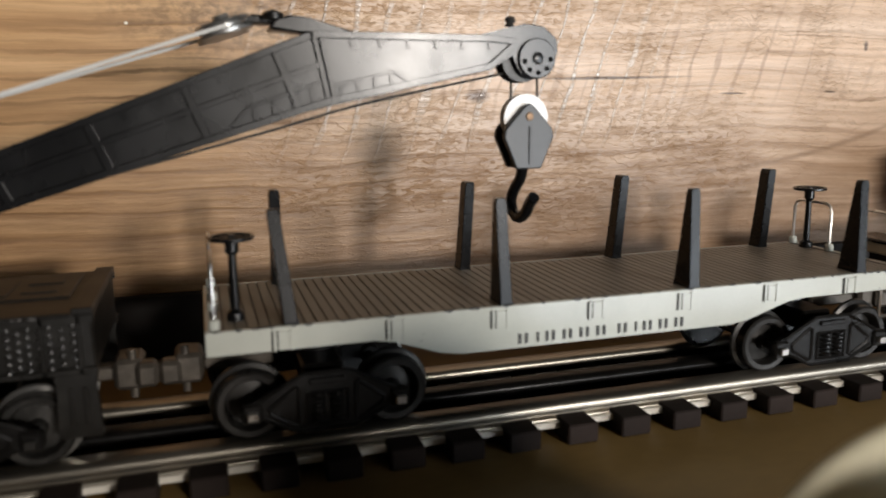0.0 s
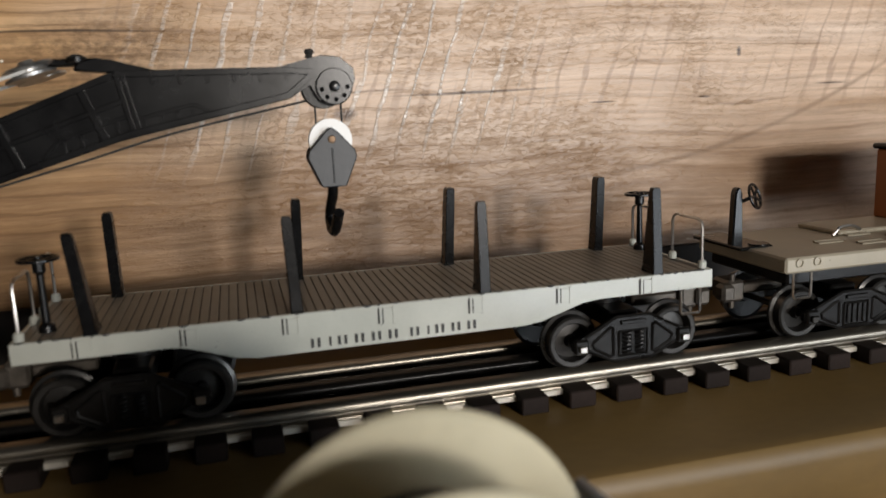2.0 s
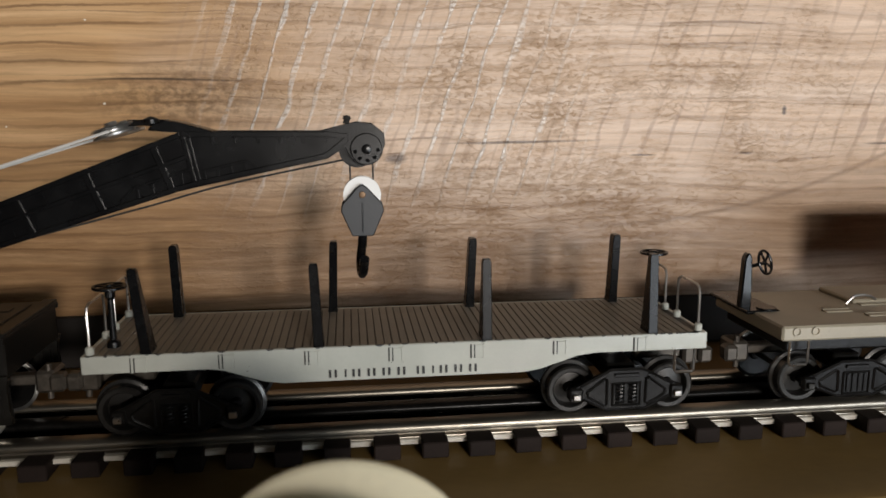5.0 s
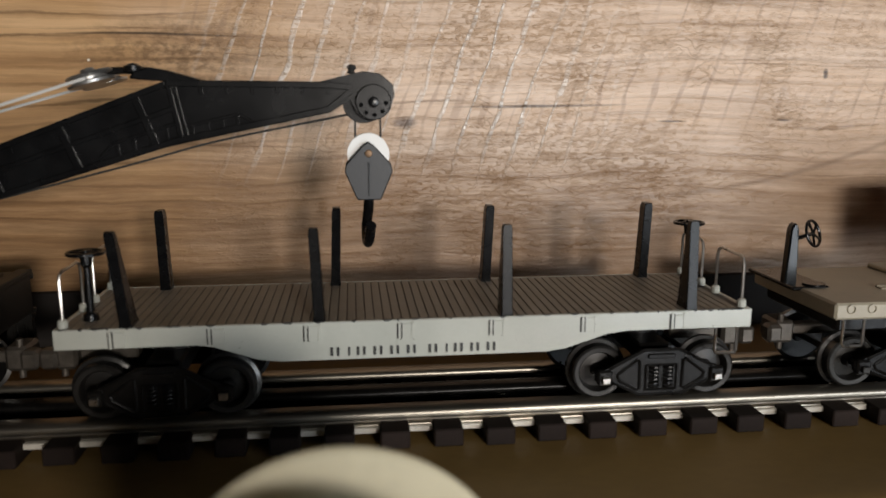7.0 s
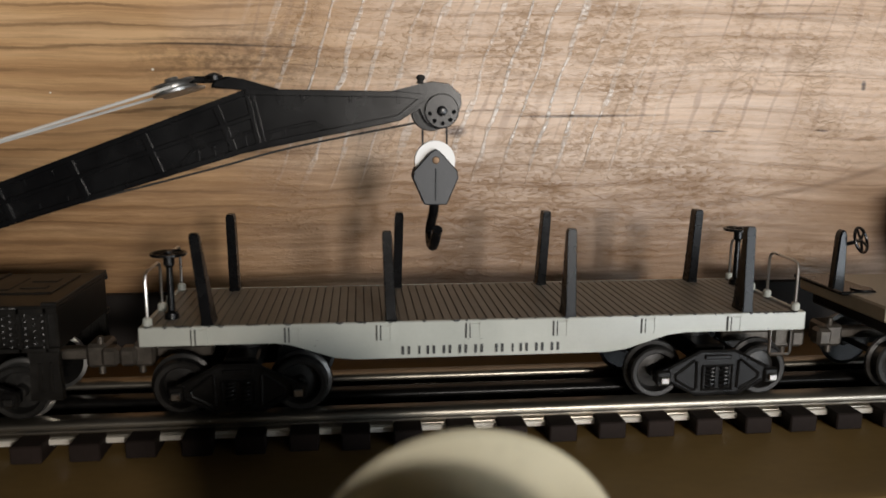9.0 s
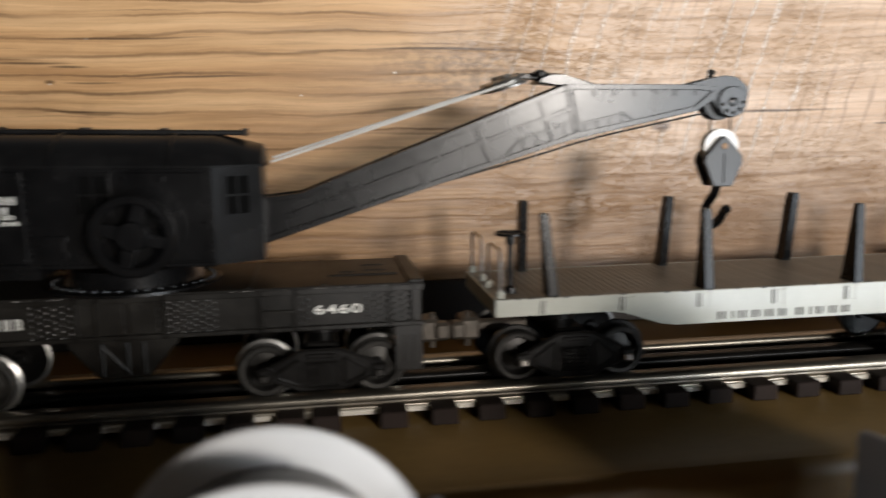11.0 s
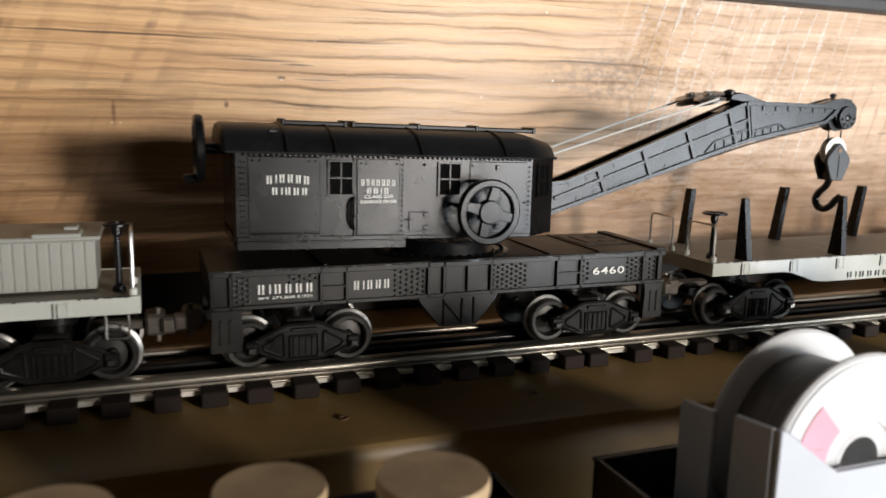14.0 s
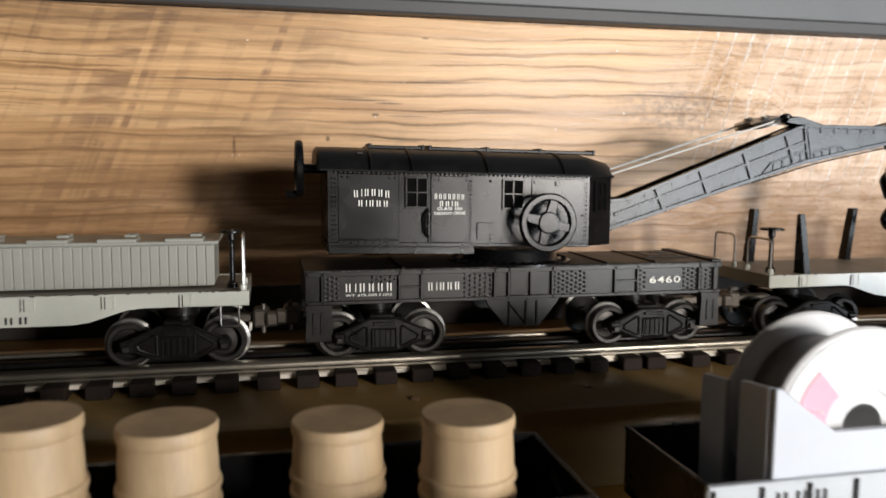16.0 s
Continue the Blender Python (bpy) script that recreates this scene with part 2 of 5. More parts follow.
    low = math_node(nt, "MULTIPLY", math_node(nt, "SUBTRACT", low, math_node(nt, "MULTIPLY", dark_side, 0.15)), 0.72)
    brown_low = math_node(nt, "MULTIPLY", ramp(nt, low, [(0.72, (1, 1, 1)), (1.0, (0, 0, 0))]), ramp(nt, noise_tex(nt, mapped(nt, along, (22, 1, 260)), 1.0, 5, 0.7), [(0.34, (0.45, 0.45, 0.45)), (0.62, (1, 1, 1))]))
    col = mix(nt, math_node(nt, "MULTIPLY", math_node(nt, "MULTIPLY", brown_low, ramp(nt, math_node(nt, "MULTIPLY", x, 2.0), [(0.52, (1, 1, 1)), (0.84, (0.35, 0.35, 0.35))])), 0.88), col, (0.25, 0.135, 0.062))
    # brown mottled stain
    sx = math_node(nt, "DIVIDE", math_node(nt, "SUBTRACT", x, 0.015), 0.070)
    sz = math_node(nt, "DIVIDE", math_node(nt, "SUBTRACT", z, 0.136), 0.028)
    sd = math_node(nt, "ADD", math_node(nt, "ADD", math_node(nt, "MULTIPLY", sx, sx), math_node(nt, "MULTIPLY", sz, sz)), math_node(nt, "MULTIPLY", patch, 0.9))
    speck = ramp(nt, noise_tex(nt, mapped(nt, vec, (160, 1, 240)), 1.0, 5, 0.75), [(0.42, (0.15, 0.15, 0.15)), (0.60, (1, 1, 1))])
    col = mix(nt, math_node(nt, "MULTIPLY", math_node(nt, "MULTIPLY", ramp(nt, sd, [(0.35, (1, 1, 1)), (1.3, (0, 0, 0))]), speck), 0.8), col, (0.13, 0.07, 0.03))
    # knots and nail marks: place, half width, half height, colour, strength
    for kx, kz, rx, rz, kc, ks in ((0.336, 0.130, 0.0022, 0.0042, (0.03, 0.022, 0.025), 0.9), (-0.215, 0.116, 0.0022, 0.0030, (0.06, 0.03, 0.012), 0.9),
                                   (-0.186, 0.131, 0.0040, 0.0016, (0.08, 0.04, 0.015), 0.9), (0.122, 0.106, 0.0085, 0.0050, (0.09, 0.06, 0.05), 0.75),
                                   (-0.270, 0.111, 0.0016, 0.0110, (0.12, 0.06, 0.025), 0.7), (-0.022, 0.135, 0.0011, 0.0010, (0.95, 0.88, 0.75), 1.0),
                                   (0.03, 0.142, 0.0050, 0.0014, (0.10, 0.05, 0.02), 0.6), (-0.155, 0.178, 0.0042, 0.0012, (0.06, 0.03, 0.012), 0.8),
                                   (-0.2710, 0.1060, 0.0009, 0.0007, (0.95, 0.88, 0.76), 0.95), (-0.2670, 0.1060, 0.0009, 0.0007, (0.95, 0.88, 0.76), 0.95), (-0.1680, 0.1510, 0.0009, 0.0007, (0.95, 0.88, 0.76), 0.95), (-0.2610, 0.1730, 0.0009, 0.0007, (0.95, 0.88, 0.76), 0.95), (-0.1860, 0.1300, 0.0009, 0.0007, (0.95, 0.88, 0.76), 0.95), (-0.0220, 0.1350, 0.0009, 0.0007, (0.95, 0.88, 0.76), 0.95), (-0.0690, 0.1240, 0.0009, 0.0007, (0.95, 0.88, 0.76), 0.95), (-0.0280, 0.1750, 0.0009, 0.0007, (0.95, 0.88, 0.76), 0.95)):
        dx = math_node(nt, "DIVIDE", math_node(nt, "SUBTRACT", x, kx), rx)
        dz = math_node(nt, "DIVIDE", math_node(nt, "SUBTRACT", z, kz), rz)
        d = math_node(nt, "ADD", math_node(nt, "MULTIPLY", dx, dx), math_node(nt, "MULTIPLY", dz, dz))
        d = math_node(nt, "ADD", d, math_node(nt, "MULTIPLY", fibre, 0.9))
        col = mix(nt, math_node(nt, "MULTIPLY", ramp(nt, d, [(0.45, (1, 1, 1)), (1.0, (0, 0, 0))]), ks), col, kc)
    # long thin cracks: place, half length, half width
    for kx, kz, rx, rz in ((0.186, 0.1135, 0.064, 0.0012), (0.256, 0.1050, 0.012, 0.0009), (0.315, 0.1070, 0.006, 0.0009), (0.396, 0.1115, 0.016, 0.0009), (-0.149, 0.1515, 0.057, 0.0009), (-0.197, 0.1400, 0.034, 0.0009), (-0.166, 0.1310, 0.022, 0.0009), (-0.171, 0.1165, 0.028, 0.0009), (-0.268, 0.1500, 0.089, 0.0009), (-0.177, 0.1385, 0.014, 0.0009), (0.003, 0.1455, 0.062, 0.0009), (-0.121, 0.1330, 0.052, 0.0009)):
        dx = math_node(nt, "DIVIDE", math_node(nt, "SUBTRACT", x, kx), rx)
        dz = math_node(nt, "DIVIDE", math_node(nt, "SUBTRACT", math_node(nt, "ADD", z, math_node(nt, "MULTIPLY", math_node(nt, "SUBTRACT", bend, 0.5), 0.010)), kz), rz)
        d = math_node(nt, "ADD", math_node(nt, "MULTIPLY", dx, dx), math_node(nt, "MULTIPLY", dz, dz))
        d = math_node(nt, "ADD", d, math_node(nt, "MULTIPLY", gaps, 0.8))
        col = mix(nt, math_node(nt, "MULTIPLY", ramp(nt, d, [(0.40, (1, 1, 1)), (1.05, (0, 0, 0))]), 0.85), col, (0.05, 0.03, 0.018))
    # one grain line that sweeps upwards
    sweep_x = math_node(nt, "SUBTRACT", x, 0.26)
    sweep_z = math_node(nt, "ADD", math_node(nt, "MULTIPLY", sweep_x, 0.08), math_node(nt, "MULTIPLY", math_node(nt, "MULTIPLY", sweep_x, sweep_x), 1.3))
    off = math_node(nt, "ABSOLUTE", math_node(nt, "SUBTRACT", math_node(nt, "ADD", z, math_node(nt, "MULTIPLY", ragged, 0.0016)), math_node(nt, "ADD", sweep_z, 0.0703)))
    sweep = math_node(nt, "MULTIPLY", ramp(nt, math_node(nt, "MULTIPLY", off, 400.0), [(0.10, (1, 1, 1)), (0.85, (0, 0, 0))]), ramp(nt, math_node(nt, "MULTIPLY", x, 2.0), [(0.42, (0, 0, 0)), (0.52, (1, 1, 1))]))
    col = mix(nt, math_node(nt, "MULTIPLY", math_node(nt, "MULTIPLY", sweep, gaps), 0.9), col, (0.20, 0.115, 0.06))
    nt.links.new(col, bsdf.inputs["Base Color"])
    shine = math_node(nt, "MULTIPLY", cut, light_side)
    flecks = math_node(nt, "MULTIPLY", ramp(nt, noise_tex(nt, mapped(nt, vec, (240, 1, 620)), 1.0, 3, 0.6), [(0.52, (0, 0, 0)), (0.70, (1, 1, 1))]), math_node(nt, "MULTIPLY", cloud, light_side))
    rough = math_node(nt, "ADD", math_node(nt, "MULTIPLY", fibre, 0.34), 0.22)
    rough = math_node(nt, "SUBTRACT", rough, math_node(nt, "MULTIPLY", math_node(nt, "ADD", shine, flecks), 0.16), True)
    nt.links.new(rough, bsdf.inputs["Roughness"])
    h = math_node(nt, "SUBTRACT", math_node(nt, "MULTIPLY", fibre, 0.55), math_node(nt, "MULTIPLY", lines, 0.35))
    h = math_node(nt, "ADD", h, math_node(nt, "MULTIPLY", shine, 0.7))
    h = math_node(nt, "ADD", h, math_node(nt, "MULTIPLY", flecks, 0.8))
    h = math_node(nt, "SUBTRACT", h, math_node(nt, "MULTIPLY", math_node(nt, "MULTIPLY", crackle, light_side), 0.25))
    h = math_node(nt, "SUBTRACT", h, math_node(nt, "MULTIPLY", math_node(nt, "MULTIPLY", spots, light_side), 0.35))
    bumped(nt, bsdf, h, 0.75, 0.0008)
    return m


def milky(m, share):
    """Lets part of the light through, as thin moulded plastic does."""
    nt = m.node_tree
    bsdf = nt.nodes["Principled BSDF"]
    glow = nt.nodes.new("ShaderNodeBsdfTranslucent")
    nt.links.new(bsdf.inputs["Base Color"].links[0].from_socket, glow.inputs["Color"])
    blend = nt.nodes.new("ShaderNodeMixShader")
    blend.inputs[0].default_value = share
    nt.links.new(bsdf.outputs[0], blend.inputs[1])
    nt.links.new(glow.outputs[0], blend.inputs[2])
    nt.links.new(blend.outputs[0], nt.nodes["Material Output"].inputs["Surface"])
    return m


def satin(m, level):
    m.node_tree.nodes["Principled BSDF"].inputs["Specular IOR Level"].default_value = level
    return m


WOOD = wall_wood()
BLACK = satin(surface("black_plastic", (0.0035, 0.0035, 0.0038), 0.26, var=0.3, scale=45, bump=0.06, dust=0.006), 0.40)
CHASSIS = satin(surface("dull_black_chassis_plastic", (0.0075, 0.0066, 0.0054), 0.36, var=0.35, scale=50, bump=0.12, dust=0.03), 0.40)
ROOF = satin(surface("black_roof_plastic", (0.0035, 0.0035, 0.0038), 0.42, var=0.3, scale=45, bump=0.12, dust=0.012), 0.3)
CAST = satin(surface("blackened_metal", (0.0055, 0.005, 0.0046), 0.32, metal=0.0, var=0.35, scale=120, bump=0.2, dust=0.02), 0.25)
WHEEL = surface("wheel_metal", (0.036, 0.034, 0.031), 0.42, metal=0.7, var=0.35, scale=150, bump=0.15, dust=0.06)
BLACKWHEEL = surface("blackened_wheel_metal", (0.024, 0.022, 0.020), 0.40, metal=0.5, var=0.35, scale=150, bump=0.15, dust=0.02)
BLACKRIM = surface("worn_black_rim_metal", (0.085, 0.083, 0.080), 0.30, metal=0.8, var=0.4, scale=150, bump=0.15)
COUPLER = surface("worn_coupler_metal", (0.085, 0.072, 0.058), 0.45, metal=0.5, var=0.4, scale=120, bump=0.25, dust=0.08)
TREAD = surface("bright_tread_metal", (0.42, 0.41, 0.39), 0.34, metal=0.9, var=0.3, scale=150, bump=0.12)
GREY = surface("grey_enamel", (0.455, 0.465, 0.415), 0.20, chips=0.8, var=0.10, scale=35, bump=0.08, dust=0.04)
DECK = surface("grey_deck_enamel", (0.205, 0.185, 0.150), 0.50, var=0.22, scale=40, bump=0.2, rand=0.10)
GROOVE = surface("dark_groove", (0.07, 0.06, 0.05), 0.7, var=0.2)
TAN = surface("tan_enamel", (0.38, 0.335, 0.25), 0.42, chips=0.7, var=0.14, scale=40, bump=0.15)
CRATE = surface("pale_grey_plastic", (0.31, 0.31, 0.275), 0.45, var=0.08, scale=40, bump=0.08)
CHROME = surface("bright_wire", (0.55, 0.53, 0.50), 0.30, metal=1.0, var=0.12, scale=150, bump=0.1)
STAKE = satin(surface("black_stake_enamel", (0.0035, 0.0035, 0.0038), 0.27, var=0.3, scale=90, bump=0.1, dust=0.01), 0.2)
STEEL = surface("rail_steel", (0.33, 0.30, 0.25), 0.37, metal=0.95, var=0.3, scale=40, fine=700, bump=0.2, stretch=(0.25, 1, 1))
TIN = surface("bright_rail_foot", (0.66, 0.62, 0.54), 0.30, metal=0.15, var=0.2, scale=60, bump=0.15)
TIE = satin(surface("dark_tie", (0.015, 0.0095, 0.0075), 0.72, var=0.35, scale=120, bump=0.3, rand=0.25), 0.2)
SHELF = satin(surface("brown_shelf_paint", (0.165, 0.104, 0.036), 0.38, var=0.22, scale=14, fine=300, bump=0.12, stretch=(0.5, 1, 1)), 0.3)
LOWSHELF = satin(surface("golden_varnished_board", (0.52, 0.27, 0.055), 0.34, var=0.3, scale=14, fine=260, bump=0.12, stretch=(0.3, 1, 1)), 0.18)
DUSTYDECK = satin(surface("dusty_black_deck", (0.009, 0.0078, 0.0065), 0.46, var=0.4, scale=60, bump=0.2, dust=0.035), 0.32)
SCUFF = surface("scuffed_plastic", (0.22, 0.21, 0.20), 0.6, var=0.2, scale=300)
DARKSTRIP = surface("near_black_strip", (0.012, 0.008, 0.006), 0.7, var=0.3, scale=30, stretch=(0.2, 1, 1))
SIDEGREY = surface("pale_printed_side", (0.44, 0.47, 0.50), 0.40, var=0.06, scale=40)
TRIM = surface("dark_grey_trim", (0.060, 0.060, 0.062), 0.55, var=0.25, scale=20, stretch=(0.2, 1, 1))
BOARD = surface("grey_board", (0.13, 0.135, 0.14), 0.55, var=0.15, scale=12)
WHITE = milky(surface("white_plastic", (0.75, 0.75, 0.75), 0.34, var=0.04, scale=30, bump=0.05), 0.22)
CREAM = milky(surface("cream_plastic", (0.76, 0.70, 0.52), 0.26, var=0.06, scale=30, bump=0.05), 0.35)
REEL_GREY = surface("dark_wire_winding", (0.15, 0.14, 0.13), 0.45, metal=0.1, var=0.3, scale=100, stretch=(1, 6, 1))
CRADLE = surface("grey_painted_card", (0.50, 0.53, 0.58), 0.60, var=0.06, scale=30)
BARREL = surface("turned_wood", (0.40, 0.285, 0.165), 0.58, var=0.24, scale=25, fine=500, bump=0.15, stretch=(3, 3, 0.4))
ROPE = surface("pale_cord", (0.62, 0.60, 0.56), 0.6, var=0.1)
CORD = surface("dark_cord", (0.03, 0.028, 0.025), 0.6, var=0.1)
PULLEY = surface("white_pulley_plastic", (0.84, 0.83, 0.80), 0.35, var=0.03, bump=0.04)
BLOCKGREY = surface("slate_grey_plastic", (0.024, 0.026, 0.029), 0.42, var=0.15, scale=60)
BRASS = surface("brass_pin", (0.16, 0.095, 0.05), 0.45, metal=0.5, var=0.2, scale=200)
ORANGE = surface("orange_brown_plastic", (0.30, 0.085, 0.015), 0.45, var=0.15, scale=40)
INK = surface("black_lettering", (0.018, 0.018, 0.018), 0.5, var=0.2, scale=300)
PAINTWHITE = surface("white_lettering", (0.78, 0.77, 0.72), 0.5, var=0.1, scale=300)
RED = surface("red_print", (0.75, 0.10, 0.14), 0.5, var=0.12, scale=80)
PINK = surface("pink_label", (0.80, 0.33, 0.42), 0.5, var=0.08, scale=60)
PAPER = surface("cream_paper_label", (0.68, 0.67, 0.56), 0.55, var=0.05, scale=60)
PLASTER = surface("room_wall_paint", (0.060, 0.052, 0.044), 0.8, var=0.08, scale=2, fine=60)
FLOORWOOD = surface("room_floor_boards", (0.05, 0.032, 0.02), 0.5, var=0.25, scale=3, fine=40, stretch=(0.3, 1, 1))
FRAMEPAINT = surface("window_frame_paint", (0.16, 0.12, 0.08), 0.4, var=0.04, scale=5)
# near-black colour stands in for shade inside window openings and bolt holes
DARKHOLLOW = surface("dark_hollow_shade", (0.0015, 0.0015, 0.0015), 0.85, var=0.1)
DARKHOLLOW.node_tree.nodes["Principled BSDF"].inputs["Specular IOR Level"].default_value = 0.08


# ---- mesh helpers ----
def thing(name, loc, label, category, group="", kind=""):
    ob = new(name)
    ob.location = loc
    ob.empty_display_size = 0.01
    return tagged(ob, label, category, group, kind)


def part(name, bm, material, parent=None, label="", smooth=False):
    """Links a bmesh as one mesh object under a thing or a part."""
    me = bpy.data.meshes.new(name)
    bmesh.ops.recalc_face_normals(bm, faces=bm.faces[:])
    bm.to_mesh(me)
    bm.free()
    if smooth:
        me.polygons.foreach_set("use_smooth", [True] * len(me.polygons))
        me.set_sharp_from_angle(angle=radians(32))
    me.materials.append(material)
    ob = new(name, me)
    ob.parent = parent
    if label:
        ob["label"] = label
    return ob


def box(bm, x0, x1, y0, y1, z0, z1, bev=0.0):
    vs = bmesh.ops.create_cube(bm, size=1)["verts"]
    for v in vs:
        v.co = Vector(((x0 + x1) / 2 + v.co.x * (x1 - x0), (y0 + y1) / 2 + v.co.y * (y1 - y0), (z0 + z1) / 2 + v.co.z * (z1 - z0)))
    if bev:
        bmesh.ops.bevel(bm, geom=list({e for v in vs for e in v.link_edges}), offset=bev, segments=1, affect="EDGES")
    return bm


def cube(x0, x1, y0, y1, z0, z1, bev=0.0):
    return box(bmesh.new(), x0, x1, y0, y1, z0, z1, bev)


def prism(bm, pts, axis, a, b, bev=0.0):
    """A polygon of (u, v) pulled along an axis from a to b. y: (x, z), x: (y, z), z: (x, y)."""
    place = {"y": lambda u, v, w: (u, w, v), "x": lambda u, v, w: (w, u, v), "z": lambda u, v, w: (u, v, w)}[axis]
    lo = [bm.verts.new(place(u, v, a)) for u, v in pts]
    hi = [bm.verts.new(place(u, v, b)) for u, v in pts]
    n = len(pts)
    fs = [bm.faces.new(lo), bm.faces.new(hi[::-1])]
    for k in range(n):
        fs.append(bm.faces.new((lo[k], hi[k], hi[(k + 1) % n], lo[(k + 1) % n])))
    if bev:
        bmesh.ops.bevel(bm, geom=list({e for f in fs for e in f.edges}), offset=bev, segments=1, affect="EDGES")
    return bm


def frame_of(d):
    d = Vector(d).normalized()
    side = d.cross(Vector((0, 0, 1)) if abs(d.z) < 0.9 else Vector((1, 0, 0))).normalized()
    return d, side, d.cross(side)


def lathe(bm, profile, base, way, n=24):
    """Turns (radius, height) round an axis through base."""
    d, s, u = frame_of(way)
    base = Vector(base)
    rings = []
    for r, h in profile:
        if r < 1e-7:
            rings.append([bm.verts.new(base + d * h)])
        else:
            rings.append([bm.verts.new(base + d * h + (s * math.cos(2 * math.pi * k / n) + u * math.sin(2 * math.pi * k / n)) * r) for k in range(n)])
    for a, b in zip(rings, rings[1:]):
        for k in range(n):
            q = [a[k % len(a)], a[(k + 1) % len(a)], b[(k + 1) % len(b)], b[k % len(b)]]
            q = list(dict.fromkeys(q))
            if len(q) > 2:
                bm.faces.new(q)
    return bm


def rod(bm, p, q, r, n=10, r1=None):
    d = Vector(q) - Vector(p)
    return lathe(bm, [(0, 0), (r, 0), (r if r1 is None else r1, d.length), (0, d.length)], p, d, n)


def ring(bm, centre, way, radius, thick, wide, n=28):
    """A flat-sided hoop: thick radially, wide along its axis."""
    a, b = radius - thick, radius
    e = min(thick, wide) * 0.2
    pr = [(a, -wide / 2 + e), (a + e, -wide / 2), (b - e, -wide / 2), (b, -wide / 2 + e), (b, wide / 2 - e), (b - e, wide / 2), (a + e, wide / 2), (a, wide / 2 - e), (a, -wide / 2 + e)]
    return lathe(bm, pr, centre, way, n)


def tube(bm, pts, r, n=8):
    """A round wire along a line of points."""
    pts = [Vector(p) for p in pts]
    last, side = None, None
    for k, p in enumerate(pts):
        d = (pts[min(k + 1, len(pts) - 1)] - pts[max(k - 1, 0)]).normalized()
        if side is None:
            side = frame_of(d)[1]
        side = (side - d * side.dot(d)).normalized()
        up = d.cross(side)
        loop = [bm.verts.new(p + (side * math.cos(2 * math.pi * j / n) + up * math.sin(2 * math.pi * j / n)) * r) for j in range(n)]
        if last:
            for j in range(n):
                bm.faces.new((last[j], last[(j + 1) % n], loop[(j + 1) % n], loop[j]))
        else:
            bm.faces.new(loop[::-1])
        last = loop
    bm.faces.new(last)
    return bm


def curve_points(pts, steps=6):
    """Rounded corners through a line of points (Catmull-Rom)."""
    P = [Vector(p) for p in pts]
    P = [P[0] * 2 - P[1], *P, P[-1] * 2 - P[-2]]
    out = []
    for a, b, c, d in zip(P, P[1:], P[2:], P[3:]):
        for k in range(steps):
            t = k / steps
            out.append(0.5 * (2 * b + (c - a) * t + (2 * a - 5 * b + 4 * c - d) * t * t + (3 * b - a - 3 * c + d) * t ** 3))
    return [*out, P[-2]]


def letters(text, height, material, parent, origin, name="lettering", spacing=1.0, width=None, bold=0.0):
    """Raised writing in the plane that faces -y, its lower left corner at origin."""
    cu = bpy.data.curves.new(name, "FONT")
    cu.body, cu.size, cu.space_character, cu.extrude, cu.offset = text, 1.0, spacing, 0.0, bold
    tmp = bpy.data.objects.new("tmp", cu)
    scene.collection.objects.link(tmp)
    me = bpy.data.meshes.new_from_object(tmp.evaluated_get(bpy.context.evaluated_depsgraph_get()))
    bpy.data.objects.remove(tmp)
    co = np.array([v.co[:] for v in me.vertices])
    lo, hi = co.min(0), co.max(0)
    sy = height / (hi[1] - lo[1])
    sx = sy if width is None else width / (hi[0] - lo[0])
    for v in me.vertices:
        v.co = Vector((origin[0] + (v.co.x - lo[0]) * sx, origin[1], origin[2] + (v.co.y - lo[1]) * sy))
    me.name = name
    me.materials.append(material)
    ob = new(name, me)
    ob.parent = parent
    return ob


def bars(widths, x0, x1, y, z0, z1, arc=0.0, gap=0.42):
    """Plain bar marks in a row, a pair for each sign that is not spelt out."""
    bm = bmesh.new()
    total = sum(widths) * (1 + gap)
    x = x0
    for w in widths:
        step = (x1 - x0) * w * (1 + gap) / total
        if w > 0.35:
            mid = (x + step / 2 - (x0 + x1) / 2) / ((x1 - x0) / 2)
            up = arc * (1 - mid * mid)
            a, b = x, x + step / (1 + gap)
            lo, hi = z0 + up, z1 + up
            c, k = (a + b) / 2, (b - a) * 0.38
            if w > 0.6:
                box(bm, c - k, c - k * 0.40, y, y + 0.0002, lo, hi)
                box(bm, c + k * 0.40, c + k, y, y + 0.0002, lo, hi)
            else:
                box(bm, c - k * 0.40, c + k * 0.40, y, y + 0.0002, lo, hi)
        x += step
    return bm


# ---- the room and the shelf ----
def slab(name, x0, x1, y0, y1, z0, z1, material, label, category, bev=0.0):
    return tagged(part(name, cube(x0, x1, y0, y1, z0, z1, bev), material), label, category, kind="structure")


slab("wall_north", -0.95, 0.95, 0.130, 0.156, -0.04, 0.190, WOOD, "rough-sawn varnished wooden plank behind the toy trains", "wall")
slab("trim", -0.95, 0.95, 0.120, 0.156, 0.1905, 0.1990, TRIM, "dark grey narrow trim along the plank's top", "trim", 0.0012)
slab("backdrop", -0.95, 0.95, 0.126, 0.156, 0.1995, 0.420, BOARD, "plain grey board above the trim", "wall", 0.001)
slab("baseboard", -0.95, 0.95, 0.1262, 0.1297, 0.0003, 0.0275, DARKSTRIP, "near-black strip along the foot of the plank", "baseboard", 0.0006)
